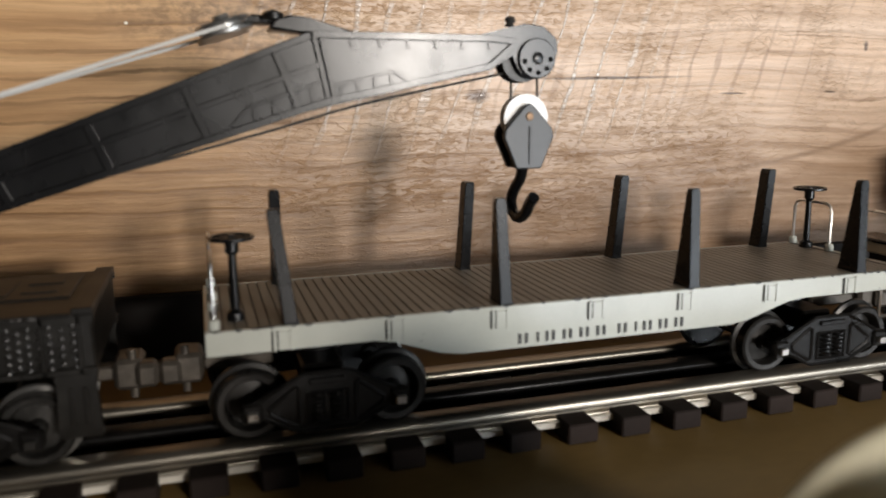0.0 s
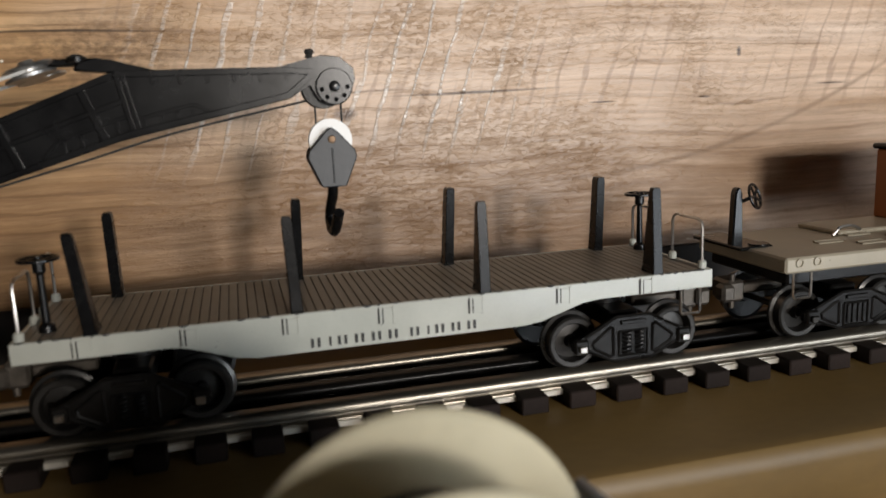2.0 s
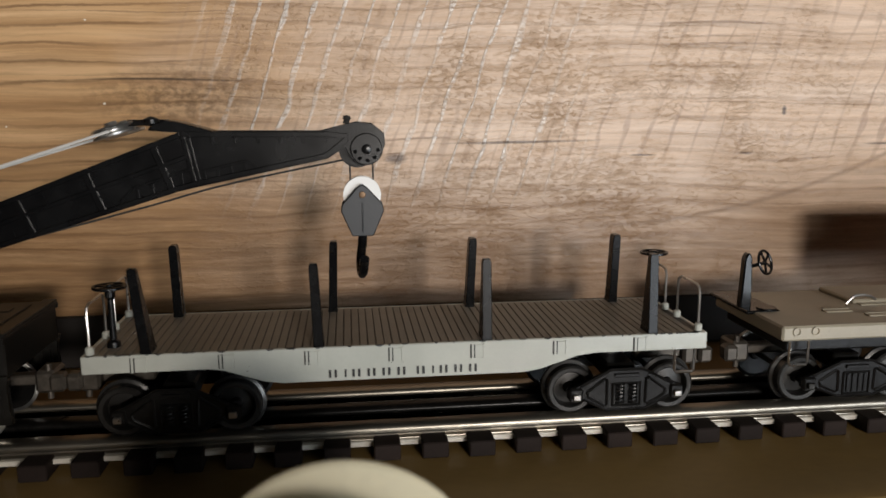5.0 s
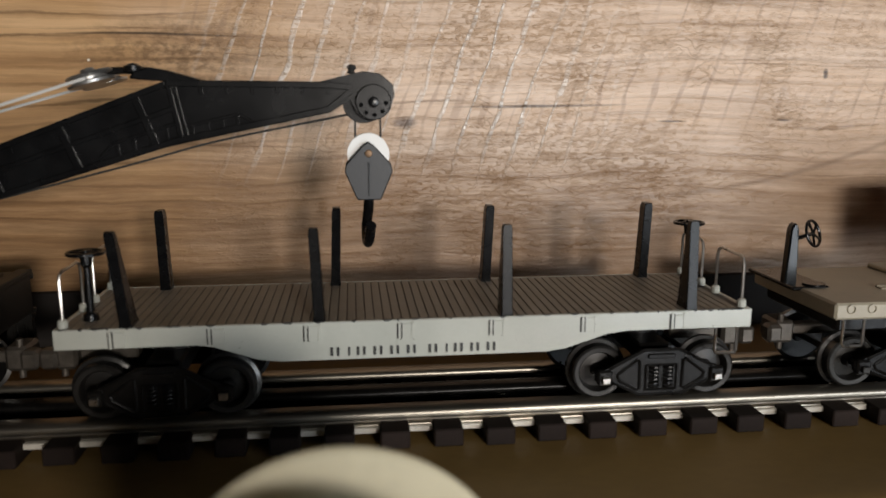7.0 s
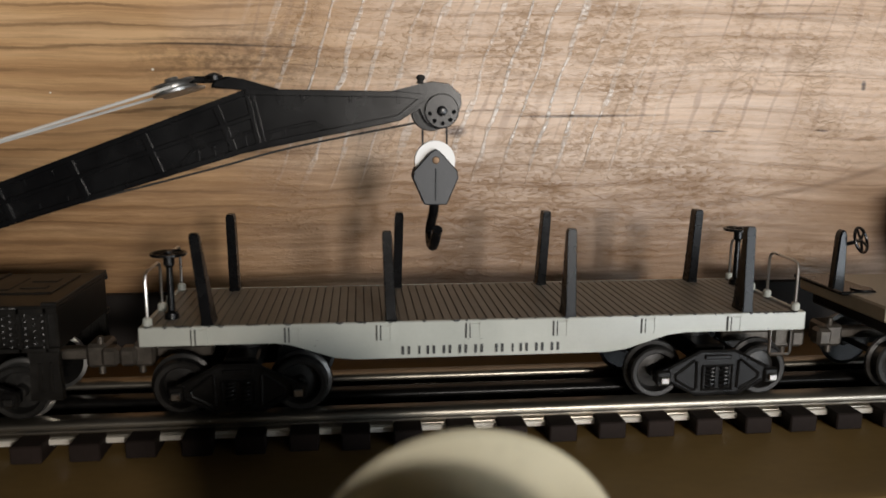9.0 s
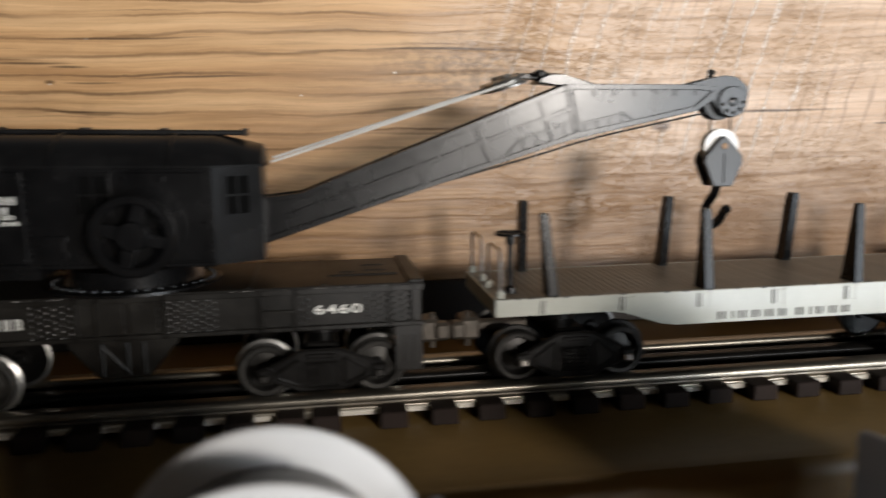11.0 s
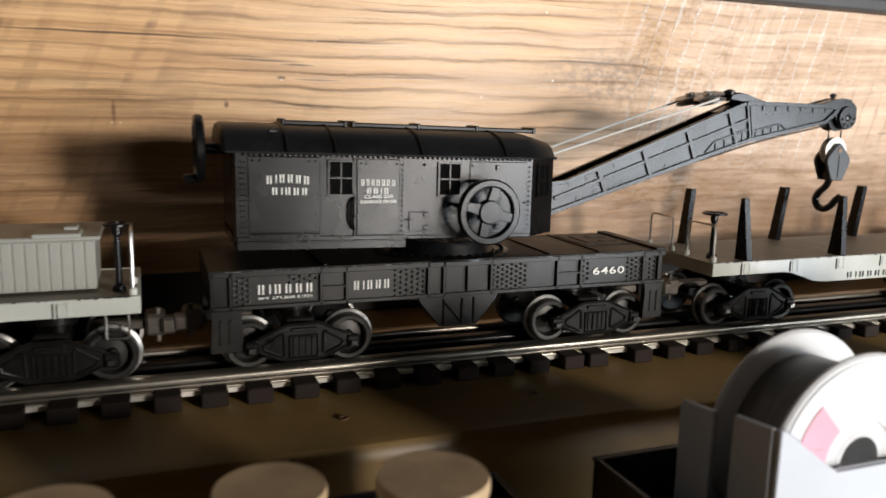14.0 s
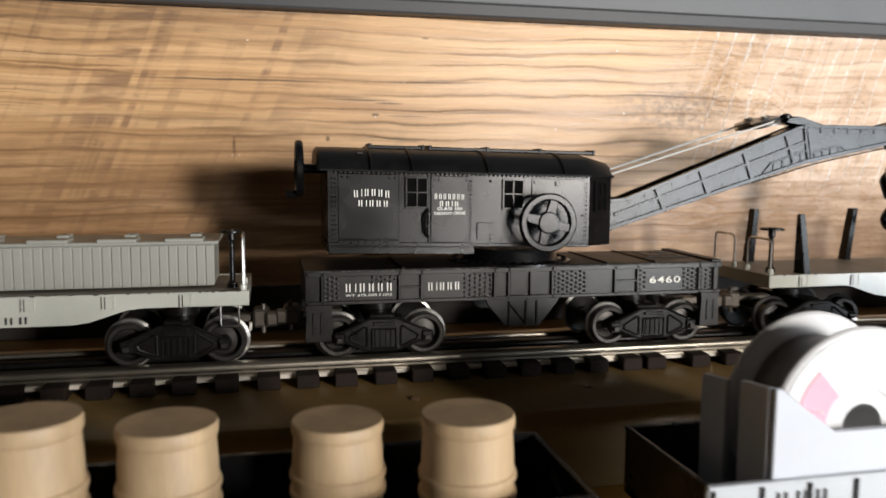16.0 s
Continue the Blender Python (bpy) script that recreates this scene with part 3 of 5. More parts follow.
# upper step: rounded front edge
bm = bmesh.new()
prism(bm, [(0.1295, 0.0), (-0.046, 0.0), (-0.0495, -0.0012), (-0.0515, -0.004), (-0.052, -0.008), (-0.052, -0.0355), (0.1295, -0.0355)], "x", -0.95, 0.95)
tagged(part("shelf_top", bm, SHELF, smooth=True), "brown painted wooden shelf with a rounded front edge", "shelf", kind="structure")
slab("shelf_lower", -0.95, 0.95, -0.26, 0.1295, -0.056, -0.0360, LOWSHELF, "golden brown varnished lower shelf step in front", "shelf", 0.002)
slab("shelf_support", -0.95, 0.95, -0.20, 0.1295, -1.15, -0.0565, PLASTER, "plain cabinet front under the shelves", "wall")

slab("floor", -1.4, 1.4, -1.50, 0.30, -1.20, -1.15, FLOORWOOD, "brown boarded room floor", "floor")
slab("ceiling", -1.4, 1.4, -1.50, 0.30, 1.30, 1.35, PLASTER, "plain room ceiling", "ceiling")
slab("wall_west", -1.45, -1.4, -1.50, 0.30, -1.15, 1.30, PLASTER, "plain room wall", "wall")
slab("wall_east", 1.4, 1.45, -1.50, 0.30, -1.15, 1.30, PLASTER, "plain room wall", "wall")
slab("wall_back", -1.4, 1.4, 0.165, 0.30, -1.15, 1.30, PLASTER, "plain room wall behind the plank", "wall")
wx, wz, ww, wh = WINDOW
bm = bmesh.new()
for x0, x1, z0, z1 in ((-1.4, wx - ww / 2, -1.15, 1.30), (wx + ww / 2, 1.4, -1.15, 1.30), (wx - ww / 2, wx + ww / 2, -1.15, wz - wh / 2), (wx - ww / 2, wx + ww / 2, wz + wh / 2, 1.30)):
    box(bm, x0, x1, WIN_Y - 0.030, WIN_Y - 0.012, z0, z1)
tagged(part("wall_south", bm, PLASTER), "plain room wall with a wide window opening", "wall", kind="structure")
win = thing("window_1", (wx, WIN_Y - 0.021, wz - wh / 2), "wide painted window frame in the room's wall", "window", kind="structure")
for a0, a1, b0, b1 in ((-ww / 2 - 0.02, -ww / 2 - 0.002, 0.0, wh), (ww / 2 + 0.002, ww / 2 + 0.02, 0.0, wh), (-ww / 2 - 0.02, ww / 2 + 0.02, -0.02, -0.002), (-ww / 2 - 0.02, ww / 2 + 0.02, wh + 0.002, wh + 0.02)):
    part("window_frame", cube(a0, a1, 0.0105, 0.0185, b0, b1), FRAMEPAINT, win)


# ---- trucks, wheels, couplers ----
AXLE_Z, WHEEL_R, HALF_BASE = 0.0212, 0.0097, 0.0205


def truck(parent, cx, cy, springs, dz=0.0, bright=TREAD, face=WHEEL):
    """A two-axle truck: bolster, wheels with flanges, axles and two side frames."""
    z = AXLE_Z + dz
    bm = box(bmesh.new(), cx - 0.006, cx + 0.006, cy - 0.020, cy + 0.020, z + 0.003, z + 0.010, 0.0008)
    lathe(bm, [(0, 0), (0.008, 0), (0.008, 0.006), (0, 0.006)], (cx, cy, z + 0.009), (0, 0, 1), 16)
    t = part("truck", bm, CAST, parent, "black metal two-axle truck", True)
    for dx in (-HALF_BASE, HALF_BASE):
        part("axle", rod(bmesh.new(), (cx + dx, cy - 0.027, z), (cx + dx, cy + 0.027, z), 0.0013), CAST, t)
        for s in (-1, 1):
            yo = cy + s * 0.0205
            pr = [(0, 0.0008), (0.0020, 0.0008), (0.0025, 0.0034), (0.0066, 0.0040), (0.0071, 0.0007), (0.0075, 0.0001), (WHEEL_R - 0.0007, 0.0), (WHEEL_R, 0.0006)]
            part("wheel", lathe(bmesh.new(), pr, (cx + dx, yo, z), (0, -s, 0), 32), face, t, "", True)
            pr = [(WHEEL_R, 0.0006), (WHEEL_R + 0.0002, 0.0040), (WHEEL_R + 0.0014, 0.0046), (WHEEL_R + 0.0016, 0.0056), (WHEEL_R + 0.0002, 0.0060)]
            part("tread", lathe(bmesh.new(), pr, (cx + dx, yo, z), (0, -s, 0), 32), bright, t, "", True)
            pr = [(WHEEL_R + 0.0002, 0.0060), (WHEEL_R - 0.0010, 0.0057), (0.0034, 0.0052), (0.0026, 0.0066), (0, 0.0066)]
            part("wheel_back", lathe(bmesh.new(), pr, (cx + dx, yo, z), (0, -s, 0), 32), CAST, t, "", True)
    for s in (-1, 1):
        y0 = cy + s * 0.0245
        ya, yb = (y0, y0 + s * 0.0022)
        ya, yb = min(ya, yb), max(ya, yb)
        bm = bmesh.new()
        hi, lo = (0.0098, -0.0066) if springs else (0.0089, -0.0057)
        up = [(-0.0236, 0.0022), (-0.0188, 0.0034), (-0.0066, hi), (0.0066, hi), (0.0188, 0.0034), (0.0236, 0.0022), (0.0236, -0.0016), (0.0174, -0.0018), (0.0080, lo), (-0.0080, lo), (-0.0174, -0.0018), (-0.0236, -0.0016)]
        prism(bm, [(cx + u, z + v) for u, v in up], "y", ya, yb, 0.0004)
        yf = yb if s > 0 else ya
        # raised rims: outer arch bars, two open triangles, spring pocket
        loops = [[(u, v) for u, v in up[1:5]], [(u, v) for u, v in up[7:11]]]
        for g in (-1, 1):
            loops.append([(g * 0.0160, 0.0010), (g * 0.0088, hi - 0.0034), (g * 0.0080, hi - 0.0038), (g * 0.0078, lo + 0.0024), (g * 0.0088, lo + 0.0018), (g * 0.0154, -0.0010), (g * 0.0160, 0.0010)])
        loops.append([(-0.0056, 0.0042), (0.0056, 0.0042), (0.0056, -0.0048), (-0.0056, -0.0048), (-0.0056, 0.0042)])
        for pts in loops:
            tube(bm, [(cx + u, yf, z + v) for u, v in pts], 0.00060, 6)
        box(bm, cx - 0.0050, cx + 0.0050, yf - 0.0009, yf + 0.0009, z + hi - 0.0030, z + hi - 0.0014, 0.0003)
        part("side_frame", bm, CAST, t, "", True)
        if springs:
            for u in (-0.0026, 0.0026):
                pts = [(cx + u + 0.0015 * math.cos(a), yf + s * 0.0002 + 0.0015 * math.sin(a), z - 0.0044 + 0.0084 * a / (12 * math.pi)) for a in [k * math.pi / 5 for k in range(61)]]
                part("spring", tube(bmesh.new(), pts, 0.0005, 5), CAST, t)
        else:
            for u in (-0.0037, -0.0013, 0.0013, 0.0037):
                part("spring_bar", cube(cx + u - 0.0006, cx + u + 0.0006, yf - 0.0006, yf + 0.0006, z - 0.0040, z + 0.0036, 0.0002), CAST, t)
        for dx in (-HALF_BASE, HALF_BASE):
            bm = cube(cx + dx - 0.0027, cx + dx + 0.0027, yf - 0.0012, yf + 0.0012, z - 0.0026, z + 0.0030, 0.0007)
            part("journal_box", bm, CAST, t, "", True)
            part("axle_end", cube(cx + dx - 0.0015, cx + dx + 0.0015, yf + s * 0.0018 - 0.0008, yf + s * 0.0018 + 0.0008, z - 0.0014, z + 0.0010, 0.0003), CHROME if springs else WHEEL, t, "bright axle end")
    return t


def coupler(parent, x, cy, way, z=0.0290):
    """A knuckle coupler with its shank."""
    bm = bmesh.new()
    box(bm, min(x, x - way * 0.020), max(x, x - way * 0.020), cy - 0.003, cy + 0.003, z - 0.002, z + 0.002, 0.0006)
    box(bm, min(x, x + way * 0.008), max(x, x + way * 0.008), cy - 0.006, cy + 0.006, z - 0.0045, z + 0.0045, 0.0012)
    box(bm, min(x + way * 0.006, x + way * 0.012), max(x + way * 0.006, x + way * 0.012), cy - 0.0085, cy - 0.002, z - 0.0035, z + 0.0035, 0.0012)
    rod(bm, (x + way * 0.005, cy - 0.004, z - 0.007), (x + way * 0.005, cy - 0.004, z + 0.007), 0.0012)
    return part("coupler", bm, COUPLER, parent, "worn dark metal knuckle coupler", True)


def u_rail(parent, x, ya, yb, zt=0.0635, zb=0.0455):
    r = 0.0030
    pts = [(x, ya, zb), (x, ya, zt - r), (x, ya + r * 0.3, zt - r * 0.3), (x, ya + r, zt), (x, yb - r, zt), (x, yb - r * 0.3, zt - r * 0.3), (x, yb, zt - r), (x, yb, zb)]
    h = part("handrail", tube(bmesh.new(), pts, 0.00055, 8), CHROME, parent, "bright bent-wire handrail", True)
    for y in (ya, yb):
        part("rail_foot", lathe(bmesh.new(), [(0, 0), (0.0016, 0), (0.0016, 0.0022), (0.0011, 0.0028), (0, 0.0028)], (x, y, zb), (0, 0, 1), 10), GREY, h, "", True)
    return h


def brake_stand(parent, x, y, zb=0.0455, zt=0.0725, radius=0.0062, tilt=None):
    bm = lathe(bmesh.new(), [(0, 0), (0.0026, 0), (0.0024, 0.002), (0.0013, 0.003), (0.0011, zt - zb - 0.004), (0.0019, zt - zb - 0.003), (0.0019, zt - zb), (0, zt - zb)], (x, y, zb), (0, 0, 1), 12)
    st = part("brake_post", bm, BLACK, parent, "black brake post", True)
    way = Vector(tilt or (0, 0, 1)).normalized()
    c = Vector((x, y, zt + 0.0008)) + (Vector((0.006, 0, -0.006)) if tilt else Vector())
    bm = ring(bmesh.new(), c, way, radius, 0.0011, 0.0011, 24)
    s, u = frame_of(way)[1:]
    for k in range(5):
        a = 2 * math.pi * k / 5
        rod(bm, c, c + (s * math.cos(a) + u * math.sin(a)) * (radius - 0.0006), 0.0005, 6)
    lathe(bm, [(0, -0.0008), (0.0012, -0.0008), (0.0012, 0.0010), (0, 0.0010)], c, way, 10)
    part("brake_wheel", bm, BLACK, st, "", True)
    return st


# ---- flat cars ----
L_CAR, W_CAR = 0.235, 0.058


def stake(parent, x, y, front, lean=0.0):
    """A stake: the front ones taper on the inner face, the rear ones lean in towards the deck."""
    bm = bmesh.new()
    rings = []
    for w, z, f in ((0.0020, 0.0448, 0.0), (0.0020, 0.0464, 0.0), (0.0018, 0.0472, 0.05), (0.0017, 0.0752, 0.95), (0.0013, 0.0767, 1.0)):
        y0, y1 = (y - 0.0037 + 0.0016 * f, y + 0.0052 - 0.0048 * f) if front else (y - 0.0030 - 0.0030 * f, y + 0.0034 - 0.0042 * f)
        rings.append([bm.verts.new((x + lean * f + a * w, b, z)) for a, b in ((-1, y0), (1, y0), (1, y1), (-1, y1))])
    bm.faces.new(rings[0][::-1])
    bm.faces.new(rings[-1])
    for a, b in zip(rings, rings[1:]):
        for k in range(4):
            bm.faces.new((a[k], a[(k + 1) % 4], b[(k + 1) % 4], b[k]))
    bmesh.ops.bevel(bm, geom=bm.edges[:], offset=0.0002, segments=1, affect="EDGES")
    return part("stake", bm, STAKE, parent, "black tapered metal stake", True)


def car_body(t, planks, side_text):
    """Deck, sills and underframe of a cast flat car, from its left end at x = 0."""
    W = W_CAR
    deck = part("deck", cube(0.0008, L_CAR - 0.0008, 0.0012, W - 0.0012, 0.0425, 0.0451, 0.0003), GROOVE if planks else DECK, t, "grey grooved deck")
    sill_pts = [(0, 0.0387), (0, 0.0455), (L_CAR, 0.0455), (L_CAR, 0.0387), (0.190, 0.0390), (0.183, 0.0385), (0.168, 0.0332), (0.161, 0.0325), (0.071, 0.0325), (0.064, 0.0332), (0.050, 0.0385), (0.045, 0.0390)]
    for s, y0 in ((0, 0.0), (1, W - 0.0016)):
        sill = part("side_sill", prism(bmesh.new(), sill_pts, "y", y0, y0 + 0.0016, 0.0003), GREY, t, "pale grey enamelled side sill with fish-belly centre", True)
        yf = -0.0006 if s == 0 else W - 0.0002
        for px in (0.020, 0.051, 0.082, 0.113, 0.144, 0.176, 0.208):
            bm = bmesh.new()
            for u in (-0.0026, 0.0018):
                box(bm, px + u, px + u + 0.0008, yf, yf + 0.0008, 0.0390, 0.0446)
            box(bm, px - 0.0018, px + 0.0018, yf + 0.0002, yf + 0.0008, 0.0392, 0.0442, 0.0001)
            part("stake_pocket", bm, GREY, sill)
            bm = cube(px - 0.0031, px - 0.0026, yf + 0.0003, yf + 0.0008, 0.0392, 0.0444)
            box(bm, px - 0.00175, px - 0.0013, yf + 0.0001, yf + 0.0006, 0.0392, 0.0444)
            part("pocket_gap", bm, INK, sill)
    for x0 in (0.0, L_CAR - 0.0016):
        part("end_sill", cube(x0, x0 + 0.0016, 0.0017, W - 0.0017, 0.0387, 0.0455, 0.0003), GREY, t)
    bm = cube(0.018, L_CAR - 0.018, 0.018, 0.040, 0.0345, 0.0424, 0.001)
    part("centre_sill", bm, CAST, t)
    if side_text:
        part("lettering", bars([1, 0.55, 1, 1, 1, 1, 0.3, 1, 0.55, 1, 1, 1], 0.0872, 0.1455, -0.00035, 0.0338, 0.0368), INK, t, "row of black bar marks")
    if planks:
        pitch = 0.00305
        n = int((L_CAR - 0.004) / pitch)
        base = None
        for k in range(n):
            if base is None:
                base = part("plank", cube(0, pitch - 0.00042, 0.0017, W - 0.0017, 0.0450, 0.0455, 0.0001), DECK, deck)
                base.location.x = 0.002
                continue
            ob = new("plank", base.data)
            ob.parent, ob.location = deck, (0.002 + k * pitch, 0, 0)
    return deck


def step_wire(parent, x, y, z=0.0388):
    pts = [(x - 0.004, y, z), (x - 0.004, y, z - 0.0085), (x - 0.0034, y, z - 0.0095), (x + 0.0034, y, z - 0.0095), (x + 0.004, y, z - 0.0085), (x + 0.004, y, z)]
    return part("step", tube(bmesh.new(), pts, 0.00055, 6), CHROME, parent, "bright wire step", True)


def edge_wear(parent, x0, x1, y, z, count, seed, material=INK, label="dark chips in the enamel"):
    """Chips and scuffs along an edge."""
    r = random.Random(seed)
    bm = bmesh.new()
    for _ in range(count):
        x, w, h = r.uniform(x0, x1), r.uniform(0.0003, 0.0016), r.uniform(0.0002, 0.0007)
        prism(bm, [(x - w, z), (x - w * 0.5, z - h * 0.8), (x + w * 0.2, z - h), (x + w, z)], "y", y - 0.0001, y + 0.0006)
    return tagged(part("edge_wear", bm, material, parent, label), kind="stuff")


def stake_car():
    t = thing("flat_car", (0, 0, 0), "grey toy flat car with black stakes and a grooved deck", "toy train car", "toy train cars on the upper track")
    car_body(t, True, True)
    for x in (0.0225, 0.0842, 0.1475, 0.2130):
        stake(t, x, 0.0042, True, -0.0035 if x < 0.05 else (-0.0012 if x < 0.1 else 0.0))
        stake(t, x + (0.0045 if 0.05 < x < 0.1 else 0.0012), 0.0540, False, 0.0010 if 0.05 < x < 0.2 else 0.0)
    for x in (0.0025, L_CAR - 0.0025):
        u_rail(t, x, 0.0032, 0.0235)
        u_rail(t, x, 0.0360, 0.0555)
    brake_stand(t, 0.0085, 0.0120, zt=0.0675)
    brake_stand(t, 0.2305, 0.0460, zt=0.0680)
    truck(t, 0.0315, 0.0285, True, bright=BLACKRIM, face=BLACKWHEEL)
    truck(t, 0.2035, 0.0285, True, bright=BLACKRIM, face=BLACKWHEEL)
    coupler(t, -0.001, 0.0285, -1)
    coupler(t, L_CAR + 0.001, 0.0285, 1)
    step_wire(t, 0.2265, 0.0010)
    edge_wear(t, 0.002, L_CAR - 0.002, 0.0, 0.04565, 46, 5)
    return t


stake_car()


def crate_car():
    t = thing("crate_car", (-0.495, 0.0055, -0.0010), "grey toy flat car carrying a ribbed pale grey load housing", "toy train car", "toy train cars on the upper track")
    car_body(t, False, True)
    x0, x1, y0, y1, z0, z1 = 0.050, 0.2195, 0.0135, 0.0480, 0.0462, 0.0655
    h = part("housing", cube(x0, x1, y0, y1, z0, z1, 0.0005), CRATE, t, "pale grey ribbed plastic housing", True)
    n = int((x1 - x0) / 0.0041)
    rib = None
    for k in range(n + 1):
        if rib is None:
            rib = part("rib", cube(0, 0.0034, y0 - 0.0005, y0 + 0.0002, z0 + 0.0002, z1 - 0.0006, 0.0002), CRATE, h)
            rib.location.x = x0 + 0.0004
            continue
        ob = new("rib", rib.data)
        ob.parent, ob.location = h, (x0 + 0.0004 + k * (x1 - x0 - 0.004) / n, 0, 0)
    part("lid", cube(x0 - 0.002, x1 + 0.0022, y0 - 0.0028, y1 + 0.0028, z1, z1 + 0.0016, 0.0005), CRATE, h, "", True)
    for k in range(6):
        xa = x0 + 0.006 + k * 0.0285
        part("hatch", cube(xa, xa + 0.0165, y0 - 0.0036, y0 + 0.010, z1 + 0.0012, z1 + 0.0030, 0.0004), CRATE, h, "", True)
        part("hinge", cube(xa + 0.010, xa + 0.0150, y0 + 0.006, y0 + 0.016, z1 + 0.0025, z1 + 0.0042, 0.0004), CRATE, h, "", True)
    u_rail(t, L_CAR - 0.0025, 0.0032, 0.0235, zt=0.0700)
    brake_stand(t, L_CAR - 0.0075, 0.0120, zt=0.0705, radius=0.0050)
    truck(t, 0.0315, 0.0235, False, 0.0010, face=BLACKWHEEL)
    truck(t, 0.2035, 0.0235, False, 0.0010, face=BLACKWHEEL)
    coupler(t, L_CAR + 0.001, 0.0235, 1)
    step_wire(t, 0.2265, 0.0010)
    edge_wear(t, 0.002, L_CAR - 0.002, 0.0, 0.04565, 46, 5)
    return t


crate_car()


def tan_car():
    """The next car: a thicker tan deck with trap plates."""
    t = thing("deck_car", (0.2665, 0.0, 0.0), "tan toy work car with a thick plain deck", "toy train car", "toy train cars on the upper track")
    part("deck", cube(0.0, 0.235, 0.0, 0.058, 0.0400, 0.0462, 0.0008), TAN, t, "tan enamelled deck with chipped edge", True)
    part("underframe", cube(0.004, 0.231, 0.004, 0.054, 0.0345, 0.0399, 0.0008), CAST, t)
    bm = bmesh.new()
    for x, y in ((0.030, 0.018), (0.044, 0.010), (0.052, 0.027), (0.066, 0.018)):
        box(bm, x, x + 0.012, y, y + 0.003, 0.0459, 0.0468, 0.0003)
        rod(bm, (x, y + 0.0032, 0.0466), (x + 0.012, y + 0.0032, 0.0466), 0.0006, 8)
    part("hinge_strap", bm, TAN, t, "", True)
    part("raised_panel", cube(0.050, 0.120, 0.030, 0.056, 0.0461, 0.0482, 0.0006), TAN, t, "", True)
    part("clip", tube(bmesh.new(), curve_points([(0.046, 0.029, 0.0466), (0.050, 0.029, 0.0500), (0.056, 0.029, 0.0502), (0.060, 0.029, 0.0484)]), 0.0007), CHROME, t, "bright wire clip", True)
    bm = bmesh.new()
    for x in (0.006, 0.014):
        ring(bm, (x, -0.0002, 0.0440), (0, 1, 0), 0.0018, 0.0005, 0.0006, 12)
    part("boss", bm, TAN, t, "", True)
    bm = bmesh.new()
    prism(bm, [(-0.0030, 0.0462), (0.0022, 0.0462), (0.0015, 0.0680), (0.0005, 0.0705), (-0.0010, 0.0705), (-0.0020, 0.0680)], "y", 0.0290, 0.0330, 0.0006)
    post = part("brake_post", bm, BLACK, t, "black brake post", True)
    way = Vector((0.50, -0.75, 0.30)).normalized()
    c = Vector((0.0070, 0.0290, 0.0665))
    bm = ring(bmesh.new(), c, way, 0.0056, 0.0010, 0.0010, 24)
    s, u = frame_of(way)[1:]
    for k in range(5):
        a = 2 * math.pi * k / 5
        rod(bm, c, c + (s * math.cos(a) + u * math.sin(a)) * 0.005, 0.0005, 6)
    rod(bm, c, (0.0005, 0.031, 0.0640), 0.0008, 8)
    part("brake_wheel", bm, BLACK, post, "", True)
    lathe_bm = lathe(bmesh.new(), [(0, 0), (0.0042, 0), (0.0042, 0.0008), (0, 0.0008)], (0.0075, 0.0265, 0.0466), (0, 0, 1), 16)
    part("disc", lathe_bm, BLACK, t, "", True)
    # thin black plate added to stand for the deck's dark end notch
    part("notch_cover", cube(-0.0030, 0.0120, 0.0230, 0.0580, 0.0452, 0.0468, 0.0004), BLACK, t, "black cover added for the dark deck notch under the brake post", True)
    step_wire(t, 0.0070, -0.0006, 0.0400)
    truck(t, 0.0345, 0.0285, False, bright=BLACKRIM)
    truck(t, 0.2005, 0.0285, False, bright=BLACKRIM)
    coupler(t, -0.001, 0.0285, -1)
    cabin = part("cabin", cube(0.0905, 0.190, 0.0300, 0.0545, 0.0483, 0.0800, 0.0008), ORANGE, t, "dull orange plastic cabin", True)
    part("cabin_roof", cube(0.0890, 0.192, 0.0285, 0.0560, 0.0801, 0.0826, 0.0009), ROOF, cabin, "dark cabin roof", True)
    return t


tan_car()


# ---- crane car ----
def slope(bm):
    """The crane's house sits a little nose-down."""
    for v in bm.verts:
        v.co.z -= (v.co.x + 0.224) * 0.020
    return bm


